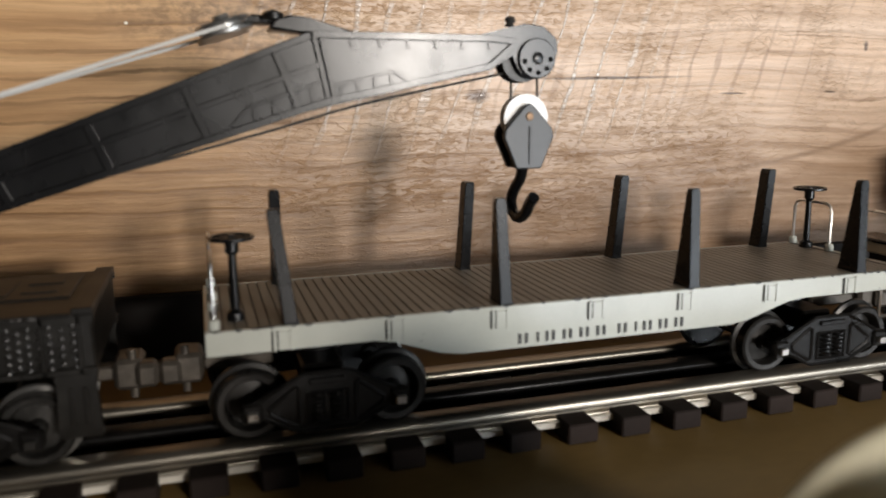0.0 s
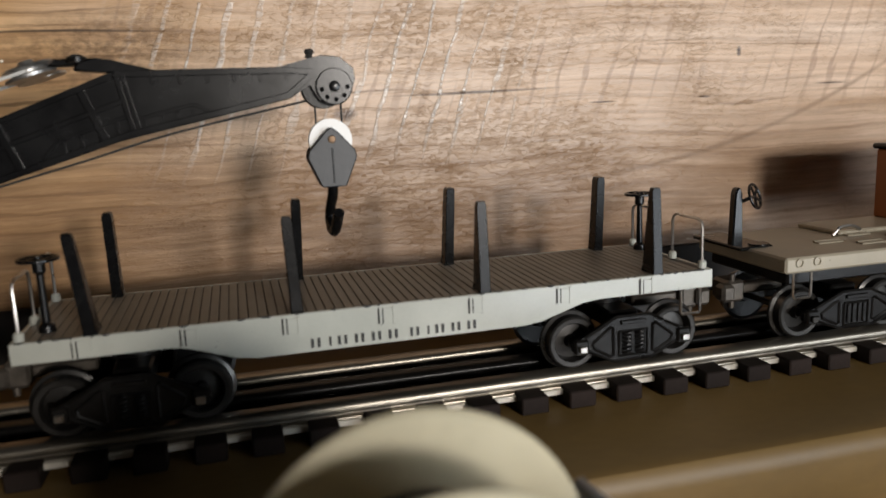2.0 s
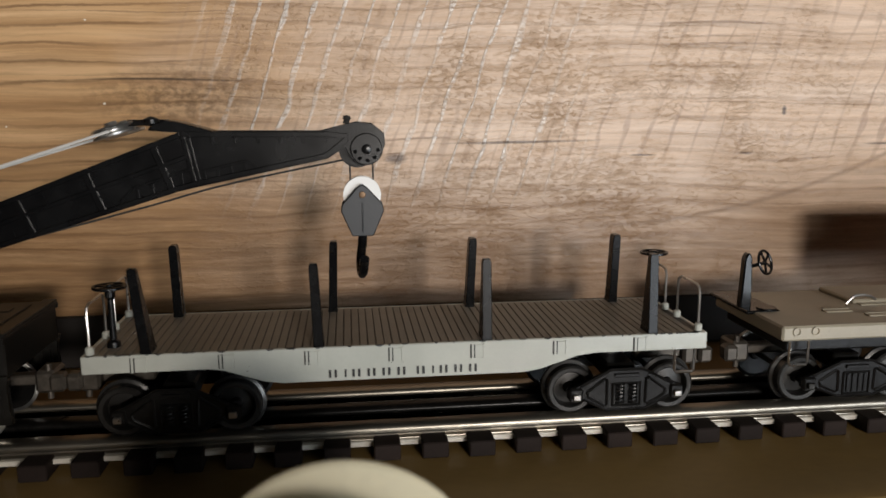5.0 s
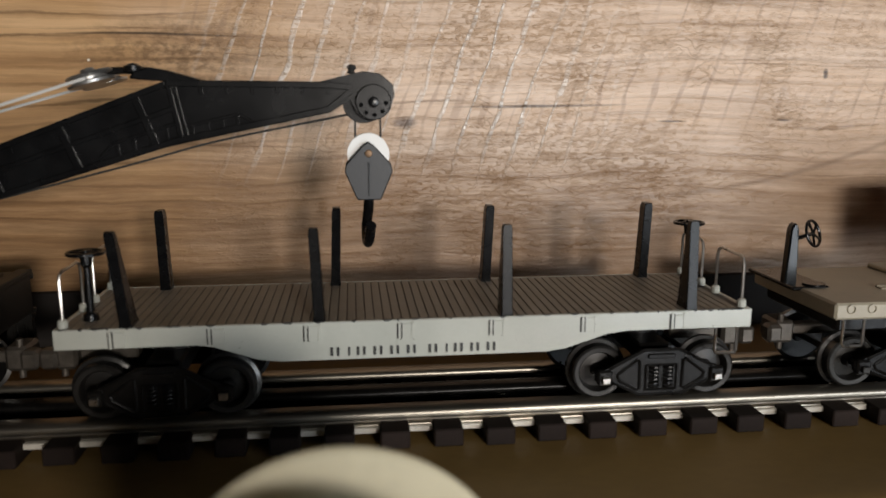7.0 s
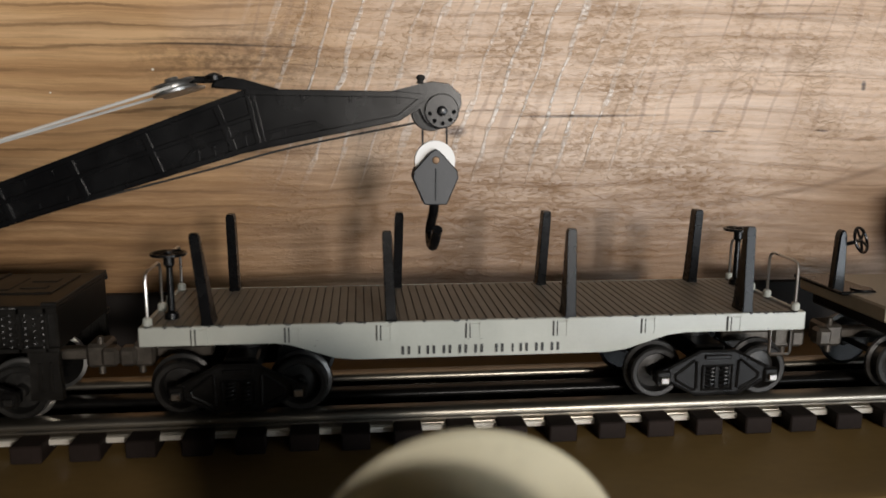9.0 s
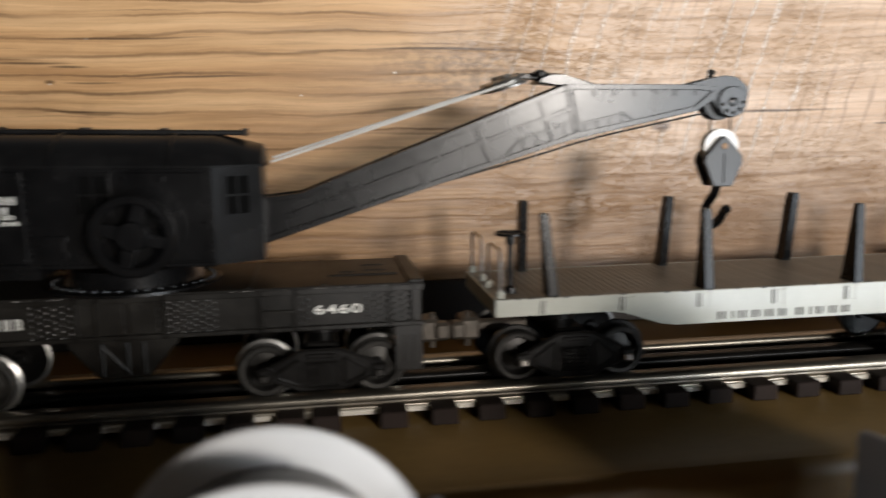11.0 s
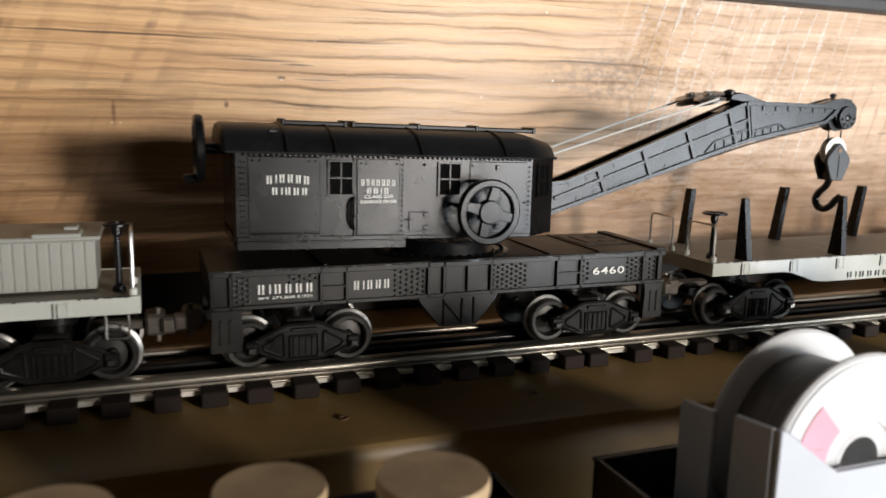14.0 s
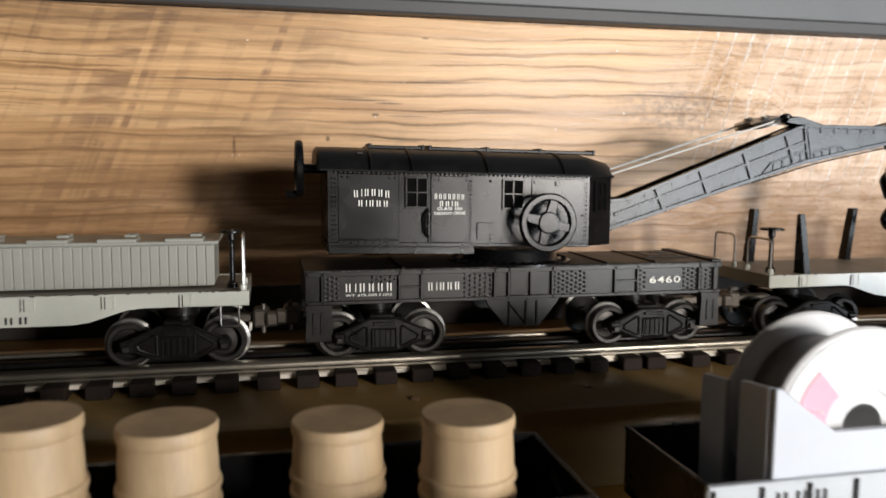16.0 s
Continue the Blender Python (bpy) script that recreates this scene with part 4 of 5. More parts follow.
def crane_car():
    t = thing("crane_car", (0, 0, 0), "black toy railway crane car with riveted house and raised jib", "toy crane", "toy train cars on the upper track")
    XA, XB, YF, YB, ZT, ZB = -0.2355, -0.0262, 0.0030, 0.0560, 0.0525, 0.0372
    chassis = part("chassis", cube(XA + 0.0005, XB - 0.0005, YF + 0.0008, YB - 0.0008, ZB, ZT - 0.0004, 0.0006), CHASSIS, t, "black moulded chassis with riveted side panels", True)
    deck = part("deck_plate", cube(XA, XB, YF - 0.0002, YB + 0.0002, ZT - 0.0006, ZT + 0.0006, 0.0003), DUSTYDECK, t, "dusty black deck plate", True)
    for s in (0, 1):
        yf = YF - 0.0006 if s == 0 else YB + 0.0006
        bm = bmesh.new()
        def rib(x0, x1, z0, z1, h=0.0010):
            box(bm, x0, x1, min(yf, yf + (h if s == 0 else -h)) - 0.0002, max(yf, yf + (h if s == 0 else -h)) + 0.0002, z0, z1, 0.0002)
        rib(XA, XB, ZT - 0.0022, ZT)
        rib(XA, XB, ZB, ZB + 0.0016)
        for x in (-0.2345, -0.2275, -0.1920, -0.1815, -0.1460, -0.1390, -0.1170, -0.0842, -0.0722, -0.0385, -0.0300):
            rib(x - 0.0006, x + 0.0006, ZB, ZT)
        for xa, xb in ((-0.1920, -0.1815), (-0.0842, -0.0722)):
            rib(xa, xb, 0.0440, 0.0450)
        rib(-0.1385, -0.1305, ZB + 0.002, ZT - 0.002, 0.0006)
        rib(-0.1285, -0.1190, ZB + 0.002, ZT - 0.002, 0.0006)
        part("side_rib", bm, CHASSIS, chassis, "", True)
        bm = bmesh.new()
        for xa, xb, za, zb, st in ((-0.2265, -0.2205, 0.0390, 0.0510, 0.0020), (-0.2045, -0.1940, 0.0470, 0.0505, 0.0020), (-0.1605, -0.1480, 0.0388, 0.0510, 0.0022), (-0.1380, -0.1310, 0.0392, 0.0500, 0.0022),
                                   (-0.1280, -0.1195, 0.0392, 0.0500, 0.0022), (-0.1155, -0.1000, 0.0388, 0.0508, 0.0022), (-0.0705, -0.0680, 0.0400, 0.0505, 0.0022), (-0.0465, -0.0395, 0.0388, 0.0508, 0.0022), (-0.0370, -0.0315, 0.0388, 0.0508, 0.0022)):
            nx, nz = max(1, int((xb - xa) / st)), max(1, int((zb - za) / st))
            for i in range(nx + 1):
                for j in range(nz + 1):
                    x, z = xa + i * (xb - xa) / nx, za + (j + 0.5 * (i % 2)) * (zb - za) / (nz + 0.5)
                    lathe(bm, [(0.00075, 0), (0.0006, 0.0007), (0, 0.0009)], (x, YF + 0.0008 if s == 0 else YB - 0.0008, z), (0, -1 if s == 0 else 1, 0), 6)
        tagged(part("rivets", bm, CHASSIS, chassis), kind="stuff")
        # foot brackets at the ends and the queen-post plate
        for x0, x1 in ((-0.2355, -0.2225), (-0.0372, -0.0262)):
            bm = bmesh.new()
            ya, yb = (YF, YF + 0.003) if s == 0 else (YB - 0.003, YB)
            prism(bm, [(x0, ZB), (x1, ZB), (x1 - 0.0012, 0.0335), (x1 - 0.0006, 0.0225), (x1, 0.0200), (x0, 0.0200), (x0 + 0.0006, 0.0225), (x0 + 0.0012, 0.0335)], "y", ya, yb, 0.0003)
            for u in (0.0035, 0.0070):
                box(bm, x0 + u, x0 + u + 0.0012, ya - 0.0005, yb + 0.0005, 0.0235, 0.0335, 0.0002)
            part("foot_bracket", bm, CHASSIS, chassis, "", True)
        bm = bmesh.new()
        ya, yb = (YF + 0.001, YF + 0.003) if s == 0 else (YB - 0.003, YB - 0.001)
        prism(bm, [(-0.1500, ZB), (-0.1125, ZB), (-0.1135, 0.0350), (-0.1230, 0.0235), (-0.1400, 0.0235), (-0.1495, 0.0350)], "y", ya, yb, 0.0003)
        for p, q in (((-0.1385, 0.0245), (-0.1385, 0.0360)), ((-0.1385, 0.0350), (-0.1300, 0.0250)), ((-0.1300, 0.0245), (-0.1300, 0.0360)), ((-0.1245, 0.0245), (-0.1245, 0.0360))):
            rod(bm, (p[0], ya if s == 0 else yb, p[1]), (q[0], ya if s == 0 else yb, q[1]), 0.0006, 6)
        part("queen_post", bm, CHASSIS, chassis, "", True)
    edge_wear(chassis, XA + 0.002, -0.150, YF - 0.0006, ZT + 0.0001, 34, 8, SCUFF, "pale scuffs on the worn edge")
    edge_wear(chassis, -0.150, XB - 0.002, YF - 0.0006, ZT + 0.0001, 16, 9, SCUFF, "pale scuffs on the worn edge")
    # deck seams and tool tray
    for x in (-0.190, -0.088, -0.062):
        part("deck_seam", cube(x - 0.0006, x + 0.0006, YF + 0.001, YB - 0.001, ZT + 0.0004, ZT + 0.0013, 0.0002), DUSTYDECK, deck, "", True)
    part("deck_hatch", cube(-0.060, -0.034, 0.0200, 0.0500, ZT + 0.0004, ZT + 0.0012, 0.0003), DUSTYDECK, deck, "", True)
    part("deck_lip", cube(XB - 0.0052, XB, YF, YB, ZT + 0.0004, ZT + 0.0017, 0.0003), DUSTYDECK, deck, "", True)
    for x0, x1, y0, y1 in ((-0.056, -0.050, 0.024, 0.044), (-0.047, -0.038, 0.026, 0.030), (-0.047, -0.038, 0.037, 0.043)):
        part("deck_boss", cube(x0, x1, y0, y1, ZT + 0.0010, ZT + 0.0016, 0.0002), DUSTYDECK, deck, "", True)
    # white lettering on the chassis
    letters("6460", 0.0034, PAINTWHITE, chassis, (-0.0655, YF - 0.0003 + 0.0004, 0.0428), spacing=1.12, width=0.0168, bold=0.012)
    part("lettering", bars([1, 0.55, 1, 1, 1, 1], -0.2172, -0.1940, YF + 0.0003, 0.0428, 0.0466), PAINTWHITE, chassis, "row of white bar marks")
    part("lettering", bars([1, 0.55, 1, 1, 1], -0.1785, -0.1620, YF + 0.0003, 0.0424, 0.0462), PAINTWHITE, chassis, "row of white bar marks")
    letters("WT 375,000", 0.0013, PAINTWHITE, chassis, (-0.2170, YF + 0.0001, 0.0405), spacing=1.1, width=0.0145, bold=0.012)
    part("lettering", bars([0.8, 0.3, 0.6, 0.8, 0.8, 0.8], -0.2015, -0.1950, YF + 0.0003, 0.0405, 0.0418), PAINTWHITE, chassis, "row of small white bar marks")
    truck(t, -0.1995, 0.0285, False, bright=TREAD)
    truck(t, -0.0635, 0.0285, False, bright=TREAD)
    coupler(t, XA - 0.001, 0.0285, -1)
    coupler(t, XB + 0.001, 0.0285, 1)

    # turntable
    part("turntable", lathe(bmesh.new(), [(0, 0.0004), (0.0310, 0.0004), (0.0310, 0.0014), (0.0245, 0.0018), (0.0225, 0.0075), (0, 0.0075)], (-0.1310, 0.0290, ZT), (0, 0, 1), 40), BLACK, t, "black round turntable", True)
    bm = bmesh.new()
    for k in range(40):
        a = 2 * math.pi * k / 40
        lathe(bm, [(0.0010, 0), (0.0009, 0.0008), (0, 0.0012)], (-0.1310 + 0.0285 * math.cos(a), 0.0290 + 0.0275 * math.sin(a) * 0.93, ZT + 0.0013), (0, 0, 1), 6)
    tagged(part("turntable_rivets", bm, BLACK, t), kind="stuff")

    # house
    X0, XR, XE, Y0, Y1, ZL, ZR, ZE = -0.2245, -0.0985, -0.0825, 0.0040, 0.0540, 0.0605, 0.0645, 0.0985
    bm = bmesh.new()
    prism(bm, [(X0, Y0), (XR, Y0), (XE, Y0 + 0.0105), (XE, Y1 - 0.0105), (XR, Y1), (X0, Y1)], "z", ZR, ZE)
    house = part("house", slope(bm), BLACK, t, "dark grey crane house with riveted panels", False)
    part("base_skirt", slope(cube(X0, -0.1560, Y0 - 0.0004, Y1 + 0.0004, ZL, ZR + 0.0015, 0.0003)), BLACK, house, "", True)
    part("base_moulding", slope(cube(X0 - 0.0003, -0.1560, Y0 - 0.0009, Y0 + 0.001, ZL + 0.0030, ZL + 0.0038, 0.0002)), BLACK, house, "", True)
    part("base_moulding", slope(cube(-0.1555, XR, Y0 - 0.0004, Y0 + 0.001, ZR - 0.0004, ZR + 0.0012, 0.0003)), BLACK, house, "", True)
    panel = [(-0.2200, -0.1920, 0.0674, 0.0972, 0.0004), (-0.2200, -0.1920, 0.0646, 0.0671, 0.0006), (-0.1772, -0.1592, 0.0660, 0.0970, 0.0007), (-0.1282, -0.1010, 0.0662, 0.0968, 0.0004)]
    for a, b, c, d, h in panel:
        part("panel", slope(cube(a, b, Y0 - h, Y0 + 0.001, c, d, 0.0003)), BLACK, house, "", True)
    for wx in (-0.1837, -0.1372):
        hw, z0, z1, zm = 0.0047, 0.0828, 0.0955, 0.0892
        win = part("window", slope(cube(wx - hw, wx + hw, Y0 - 0.0001, Y0 + 0.0006, z0, z1)), BLACK, house, "four-pane house window")
        for a, b, c, d in ((wx - hw - 0.0008, wx - hw + 0.0002, z0, z1), (wx + hw - 0.0002, wx + hw + 0.0008, z0, z1), (wx - hw - 0.0008, wx + hw + 0.0008, z0 - 0.0010, z0), (wx - hw - 0.0008, wx + hw + 0.0008, z1, z1 + 0.0008),
                           (wx - 0.0004, wx + 0.0004, z0, z1), (wx - hw + 0.0002, wx - 0.0004, zm - 0.0004, zm + 0.0004), (wx + 0.0004, wx + hw - 0.0002, zm - 0.0004, zm + 0.0004)):
            part("window_bar", slope(cube(a, b, Y0 - 0.0010, Y0 + 0.0005, c, d, 0.0001)), BLACK, win)
        # no glass: dark sheets stand for the shaded interior behind the openings
        for a, b in ((wx - hw + 0.0002, wx - 0.0004), (wx + 0.0004, wx + hw - 0.0002)):
            for c, d in ((z0, zm - 0.0004), (zm + 0.0004, z1)):
                part("pane", slope(cube(a, b, Y0 - 0.0003, Y0 + 0.0004, c, d)), DARKHOLLOW, win)
    # window on the angled corner
    bm = bmesh.new()
    d = Vector((XE - XR, 0.0105, 0)).normalized()
    nrm = Vector((d.y, -d.x, 0))
    def on(u, w, z):
        p = Vector((XR, Y0, z)) + d * u + nrm * w
        return p
    def corner_box(bm, u0, u1, w0, w1, z0, z1):
        vs = [bm.verts.new(on(u, w, z)) for z in (z0, z1) for u, w in ((u0, w0), (u1, w0), (u1, w1), (u0, w1))]
        for f in ((0, 1, 2, 3), (7, 6, 5, 4), (0, 4, 5, 1), (1, 5, 6, 2), (2, 6, 7, 3), (3, 7, 4, 0)):
            bm.faces.new([vs[k] for k in f])
    corner_box(bm, 0.0046, 0.0138, -0.0006, 0.0001, 0.0815, 0.0955)
    win = part("window", slope(bm), BLACK, house, "four-pane house window", False)
    for u0, u1, z0, z1 in ((0.0040, 0.0050, 0.0812, 0.0961), (0.0134, 0.0144, 0.0812, 0.0961), (0.0050, 0.0134, 0.0812, 0.0820), (0.0050, 0.0134, 0.0953, 0.0961), (0.0088, 0.0096, 0.0820, 0.0953), (0.0050, 0.0088, 0.0882, 0.0890), (0.0096, 0.0134, 0.0882, 0.0890)):
        b2 = bmesh.new()
        corner_box(b2, u0, u1, -0.0004, 0.0008, z0, z1)
        part("window_bar", slope(b2), BLACK, win)
    for u0, u1 in ((0.0050, 0.0088), (0.0096, 0.0134)):
        for z0, z1 in ((0.0820, 0.0882), (0.0890, 0.0953)):
            b2 = bmesh.new()
            corner_box(b2, u0, u1, -0.0003, 0.0003, z0, z1)
            part("pane", slope(b2), DARKHOLLOW, win)
    # rivet rows
    bm = bmesh.new()
    def rivet(x, z, r=0.00055, y=Y0):
        lathe(bm, [(r, 0.0002), (r * 0.7, -0.0006), (0, -0.0008)], (x, y, z), (0, 1, 0), 6)
    for k in range(58):
        rivet(X0 + 0.003 + k * 0.00213, ZE - 0.0008, 0.0006, Y0 - 0.0003)
    for x in (-0.2226, -0.2212, -0.1000, -0.1580):
        for k in range(14):
            rivet(x, 0.0675 + k * 0.0021, 0.0005, Y0 - (0.0006 if x == -0.1580 else 0))
    for k in range(8):
        rivet(-0.2175 + k * 0.0033, 0.0659, 0.0006, Y0 - 0.0006)
    for x, z in ((-0.2180, 0.0955), (-0.2155, 0.0955), (-0.1965, 0.0955), (-0.1940, 0.0955), (-0.1755, 0.0952), (-0.1735, 0.0952), (-0.1605, 0.0952), (-0.1755, 0.0675), (-0.1605, 0.0675), (-0.1485, 0.0950), (-0.1270, 0.0950)):
        rivet(x, z, 0.0006, Y0 - 0.0005)
    tagged(part("house_rivets", slope(bm), BLACK, house), kind="stuff")
    # door handle, hatch, hinges
    bm = tube(bmesh.new(), curve_points([(-0.1783, Y0, 0.0815), (-0.1790, Y0 - 0.0018, 0.0805), (-0.1800, Y0 - 0.0022, 0.0785), (-0.1800, Y0 - 0.0022, 0.0715), (-0.1790, Y0 - 0.0020, 0.0695), (-0.1783, Y0, 0.0685)], 4), 0.0007)
    part("door_handle", slope(bm), BLACK, house, "", True)
    part("door_edge", slope(cube(-0.1785, -0.1775, Y0 - 0.0012, Y0 + 0.0005, 0.0655, 0.0972, 0.0002)), BLACK, house)
    part("hatch", slope(cube(-0.1550, -0.1478, Y0 - 0.0008, Y0 + 0.0005, 0.0675, 0.0755, 0.0002)), BLACK, house, "", True)
    for x, z in ((-0.1478, 0.0745), (-0.1478, 0.0690), (-0.1150, 0.0945), (-0.1150, 0.0690)):
        part("hinge", slope(cube(x - 0.0012, x + 0.0012, Y0 - 0.0014, Y0, z - 0.0010, z + 0.0010, 0.0002)), BLACK, house, "", True)
    part("latch", slope(cube(-0.1025, -0.0995, Y0 - 0.0014, Y0, 0.0790, 0.0797, 0.0002)), BLACK, house, "", True)
    part("latch", slope(cube(-0.1565, -0.1535, Y0 - 0.0014, Y0, 0.0718, 0.0724, 0.0002)), BLACK, house, "", True)
    # white lettering on the house
    part("lettering", slope(bars([1, 0.55, 1, 1, 1, 1], -0.2130, -0.1955, Y0 - 0.0008, 0.0862, 0.0894, 0.0010)), PAINTWHITE, house, "arched row of white bar marks")
    part("lettering", slope(bars([1, 0.55, 1, 1, 1], -0.2110, -0.1962, Y0 - 0.0008, 0.0824, 0.0852)), PAINTWHITE, house, "row of white bar marks")
    part("lettering", slope(bars([1, 1, 1, 1, 1, 1, 1], -0.1756, -0.1606, Y0 - 0.0010, 0.0862, 0.0888)), PAINTWHITE, house, "row of white bar marks")
    part("lettering", slope(bars([1, 1, 0.55, 1], -0.1732, -0.1632, Y0 - 0.0010, 0.0830, 0.0854)), PAINTWHITE, house, "row of white bar marks")
    a = letters("CLASS 250", 0.0014, PAINTWHITE, house, (-0.1742, Y0 - 0.0009, 0.0801), width=0.0120, bold=0.012)
    b = letters("RAILROAD CRANE", 0.0014, PAINTWHITE, house, (-0.1757, Y0 - 0.0009, 0.0780), width=0.0150, bold=0.012)
    # roof
    bm = bmesh.new()
    sect = [(0.0022, 0.0982), (0.0020, 0.0990), (0.0040, 0.1022), (0.0090, 0.1062), (0.0170, 0.1086), (0.0290, 0.1094), (0.0410, 0.1086), (0.0490, 0.1062), (0.0540, 0.1022), (0.0560, 0.0990), (0.0558, 0.0982)]
    rings = []
    for x, ks, dz in ((-0.2290, 0.94, -0.0010), (-0.2280, 0.97, 0.0), (-0.0985, 1.0, 0.0), (-0.0822, 0.60, -0.0036), (-0.0816, 0.585, -0.0050)):
        rings.append([bm.verts.new((x, 0.0290 + (y - 0.0290) * ks, z + (dz if z > 0.0992 else 0))) for y, z in sect])
    for a, b in zip(rings, rings[1:]):
        for k in range(len(sect)):
            bm.faces.new((a[k], b[k], b[(k + 1) % len(sect)], a[(k + 1) % len(sect)]))
    bm.faces.new(rings[0])
    bm.faces.new(rings[-1][::-1])
    part("roof", slope(bm), ROOF, house, "black curved house roof with seams", True)
    bm = bmesh.new()
    for x in (-0.205, -0.186, -0.150, -0.112):
        tube(bm, [(x, 0.0290 + (y - 0.029) * 1.005, z + 0.0002) for y, z in sect[1:-1]], 0.0006, 6)
    for x0, x1 in ((-0.203, -0.1765), (-0.174, -0.088)):
        box(bm, x0, x1, 0.0235, 0.0345, 0.1090, 0.1108, 0.0004)
    for x in (-0.203, -0.177, -0.1735, -0.1445, -0.117, -0.0885):
        box(bm, x - 0.0008, x + 0.0008, 0.0230, 0.0350, 0.1088, 0.1115, 0.0003)
    part("roof_walk", slope(bm), ROOF, house, "", True)
    part("roof_vent", slope(cube(-0.2110, -0.2075, 0.0095, 0.0125, 0.1055, 0.1074, 0.0003)), BLACK, house, "", True)

    # handwheels
    def handwheel(c, way, radius, shaft, crank):
        w = part("handwheel", ring(bmesh.new(), c, way, radius - 0.0003, 0.0035, 0.0036, 40), BLACK, t, "black spoked handwheel", True)
        dd, ss, uu = frame_of(way)
        for k in range(4):
            an = math.pi * k / 2 - radians(75)
            v = ss * math.cos(an) + uu * math.sin(an)
            bm, side_way = bmesh.new(), dd.cross(v)
            vs = [bm.verts.new(Vector(c) + v * r_ + side_way * w_ + dd * h_) for h_ in (-0.0012, 0.0010) for r_, w_ in ((0.003, -0.0026), (radius - 0.003, -0.0019), (radius - 0.003, 0.0019), (0.003, 0.0026))]
            for f in ((0, 1, 2, 3), (7, 6, 5, 4), (0, 4, 5, 1), (1, 5, 6, 2), (2, 6, 7, 3), (3, 7, 4, 0)):
                bm.faces.new([vs[i] for i in f])
            bmesh.ops.bevel(bm, geom=bm.edges[:], offset=0.0003, segments=1, affect="EDGES")
            part("spoke", bm, BLACK, w, "", True)
        part("hub", lathe(bmesh.new(), [(0, -0.0022), (0.0046, -0.0022), (0.0052, -0.0012), (0.0052, 0.0016), (0, 0.0016)], c, way, 24), BLACK, w, "", True)
        part("shaft", rod(bmesh.new(), c, Vector(c) + Vector(shaft), 0.0022, 12), BLACK, w, "", True)
        if crank:
            p = Vector(c) + Vector(crank)
            part("crank_knob", lathe(bmesh.new(), [(0, 0), (0.0016, 0), (0.0020, 0.003), (0.0016, 0.006), (0, 0.0065)], p, -Vector(way), 10), BLACK, w, "", True)
    handwheel((-0.1232, -0.0062, 0.0745), (0, 1, 0), 0.0142, (0, 0.0110, 0), None)
    handwheel((-0.2365, 0.0215, 0.0990), (1, 0, 0), 0.0135, (0.0120, 0, 0), (0, -0.002, -0.0118))

    # jib: two side plates with raised flanges, ribs and tabs; floor and cover
    YA, YC = 0.0250, 0.0390
    round_head = [(0.1037 + 0.0069 * math.cos(radians(k)), 0.1173 + 0.0069 * math.sin(radians(k))) for k in range(-6, -167, -16)]
    prof = [(-0.0830, 0.0655), (-0.0830, 0.0830), (-0.0760, 0.0832), (-0.0690, 0.0846), (0.0335, 0.1238), (0.0370, 0.1242), (0.0860, 0.1236), (0.0955, 0.1262), (0.1005, 0.1273), (0.1065, 0.1266), (0.1110, 0.1228), (0.1114, 0.1190),
            *round_head, (0.0962, 0.1180), (0.0890, 0.1132), (0.0395, 0.1030), (0.0250, 0.0998), (-0.0600, 0.0728)]
    for side in (0, 1):
        def flip(bm):
            for v in bm.verts:
                v.co.y = YA + YC - v.co.y if side else v.co.y
            return bm
        plate = part("jib_plate", flip(prism(bmesh.new(), prof, "y", YA + 0.0013, YA + 0.0026, 0.0002)), BLACK, t, "black moulded jib side plate with ribs", True)
        step = [0.0]
        def strip(p, q, r, proud=0.0013, name="jib_rib"):
            """A raised flat strip on the plate from p to q, r to either side."""
            step[0] += 0.00002
            dd = Vector((q[0] - p[0], q[1] - p[1])).normalized()
            nx, nz = -dd.y * r, dd.x * r
            pts = [(p[0] + nx, p[1] + nz), (q[0] + nx, q[1] + nz), (q[0] - nx, q[1] - nz), (p[0] - nx, p[1] - nz)]
            part(name, flip(prism(bmesh.new(), pts, "y", YA + 0.0013 - proud + step[0], YA + 0.0016, 0.00015)), BLACK, plate, "", True)
        # flanges round the edge
        for p, q in (((-0.0830, 0.0822), (-0.0690, 0.0836)), ((-0.0690, 0.0836), (0.0340, 0.1228)), ((0.0345, 0.1231), (0.0880, 0.1226)), ((-0.0825, 0.0672), (0.0390, 0.1045)), ((0.0380, 0.1042), (0.0890, 0.1144)), ((0.0885, 0.1143), (0.0968, 0.1210)), ((0.0870, 0.1228), (0.0970, 0.1218))):
            strip(p, q, 0.0010, name="jib_flange")
        # cross ribs, the lengthwise rib and the double rib at the bend
        ribs = ((-0.0519, 0.0896, -0.0470, 0.0783), (-0.0267, 0.0992, -0.0215, 0.0861), (-0.0012, 0.1088, 0.0045, 0.0941), (0.0240, 0.1184, 0.0302, 0.1020))
        for xa, za, xb, zb in ribs:
            strip((xa, za), (xb, zb), 0.0011)
        strip((0.0350, 0.1230), (0.0386, 0.1046), 0.0007)
        strip((0.0368, 0.1230), (0.0404, 0.1050), 0.0006)
        strip((-0.0750, 0.0758), (0.0372, 0.1150), 0.0008)
        # shallow step plates along the lower flange
        for line in (((0.0110, 0.0975), (0.0160, 0.1030), (0.0372, 0.1098)), ((0.0400, 0.1086), (0.0580, 0.1128), (0.0622, 0.1104))):
            for p, q in zip(line, line[1:]):
                strip(p, q, 0.0005, 0.0011)
        for k in range(4):
            strip((0.0175 + k * 0.0055, 0.0990 + k * 0.0017), (0.0172 + k * 0.0055, 0.1028 + k * 0.0018), 0.0005, 0.0010)
            strip((0.0425 + k * 0.0050, 0.1058 + k * 0.0010), (0.0423 + k * 0.0050, 0.1090 + k * 0.0012), 0.0005, 0.0010)
        for k in range(6):
            x = 0.0457 + k * 0.0085
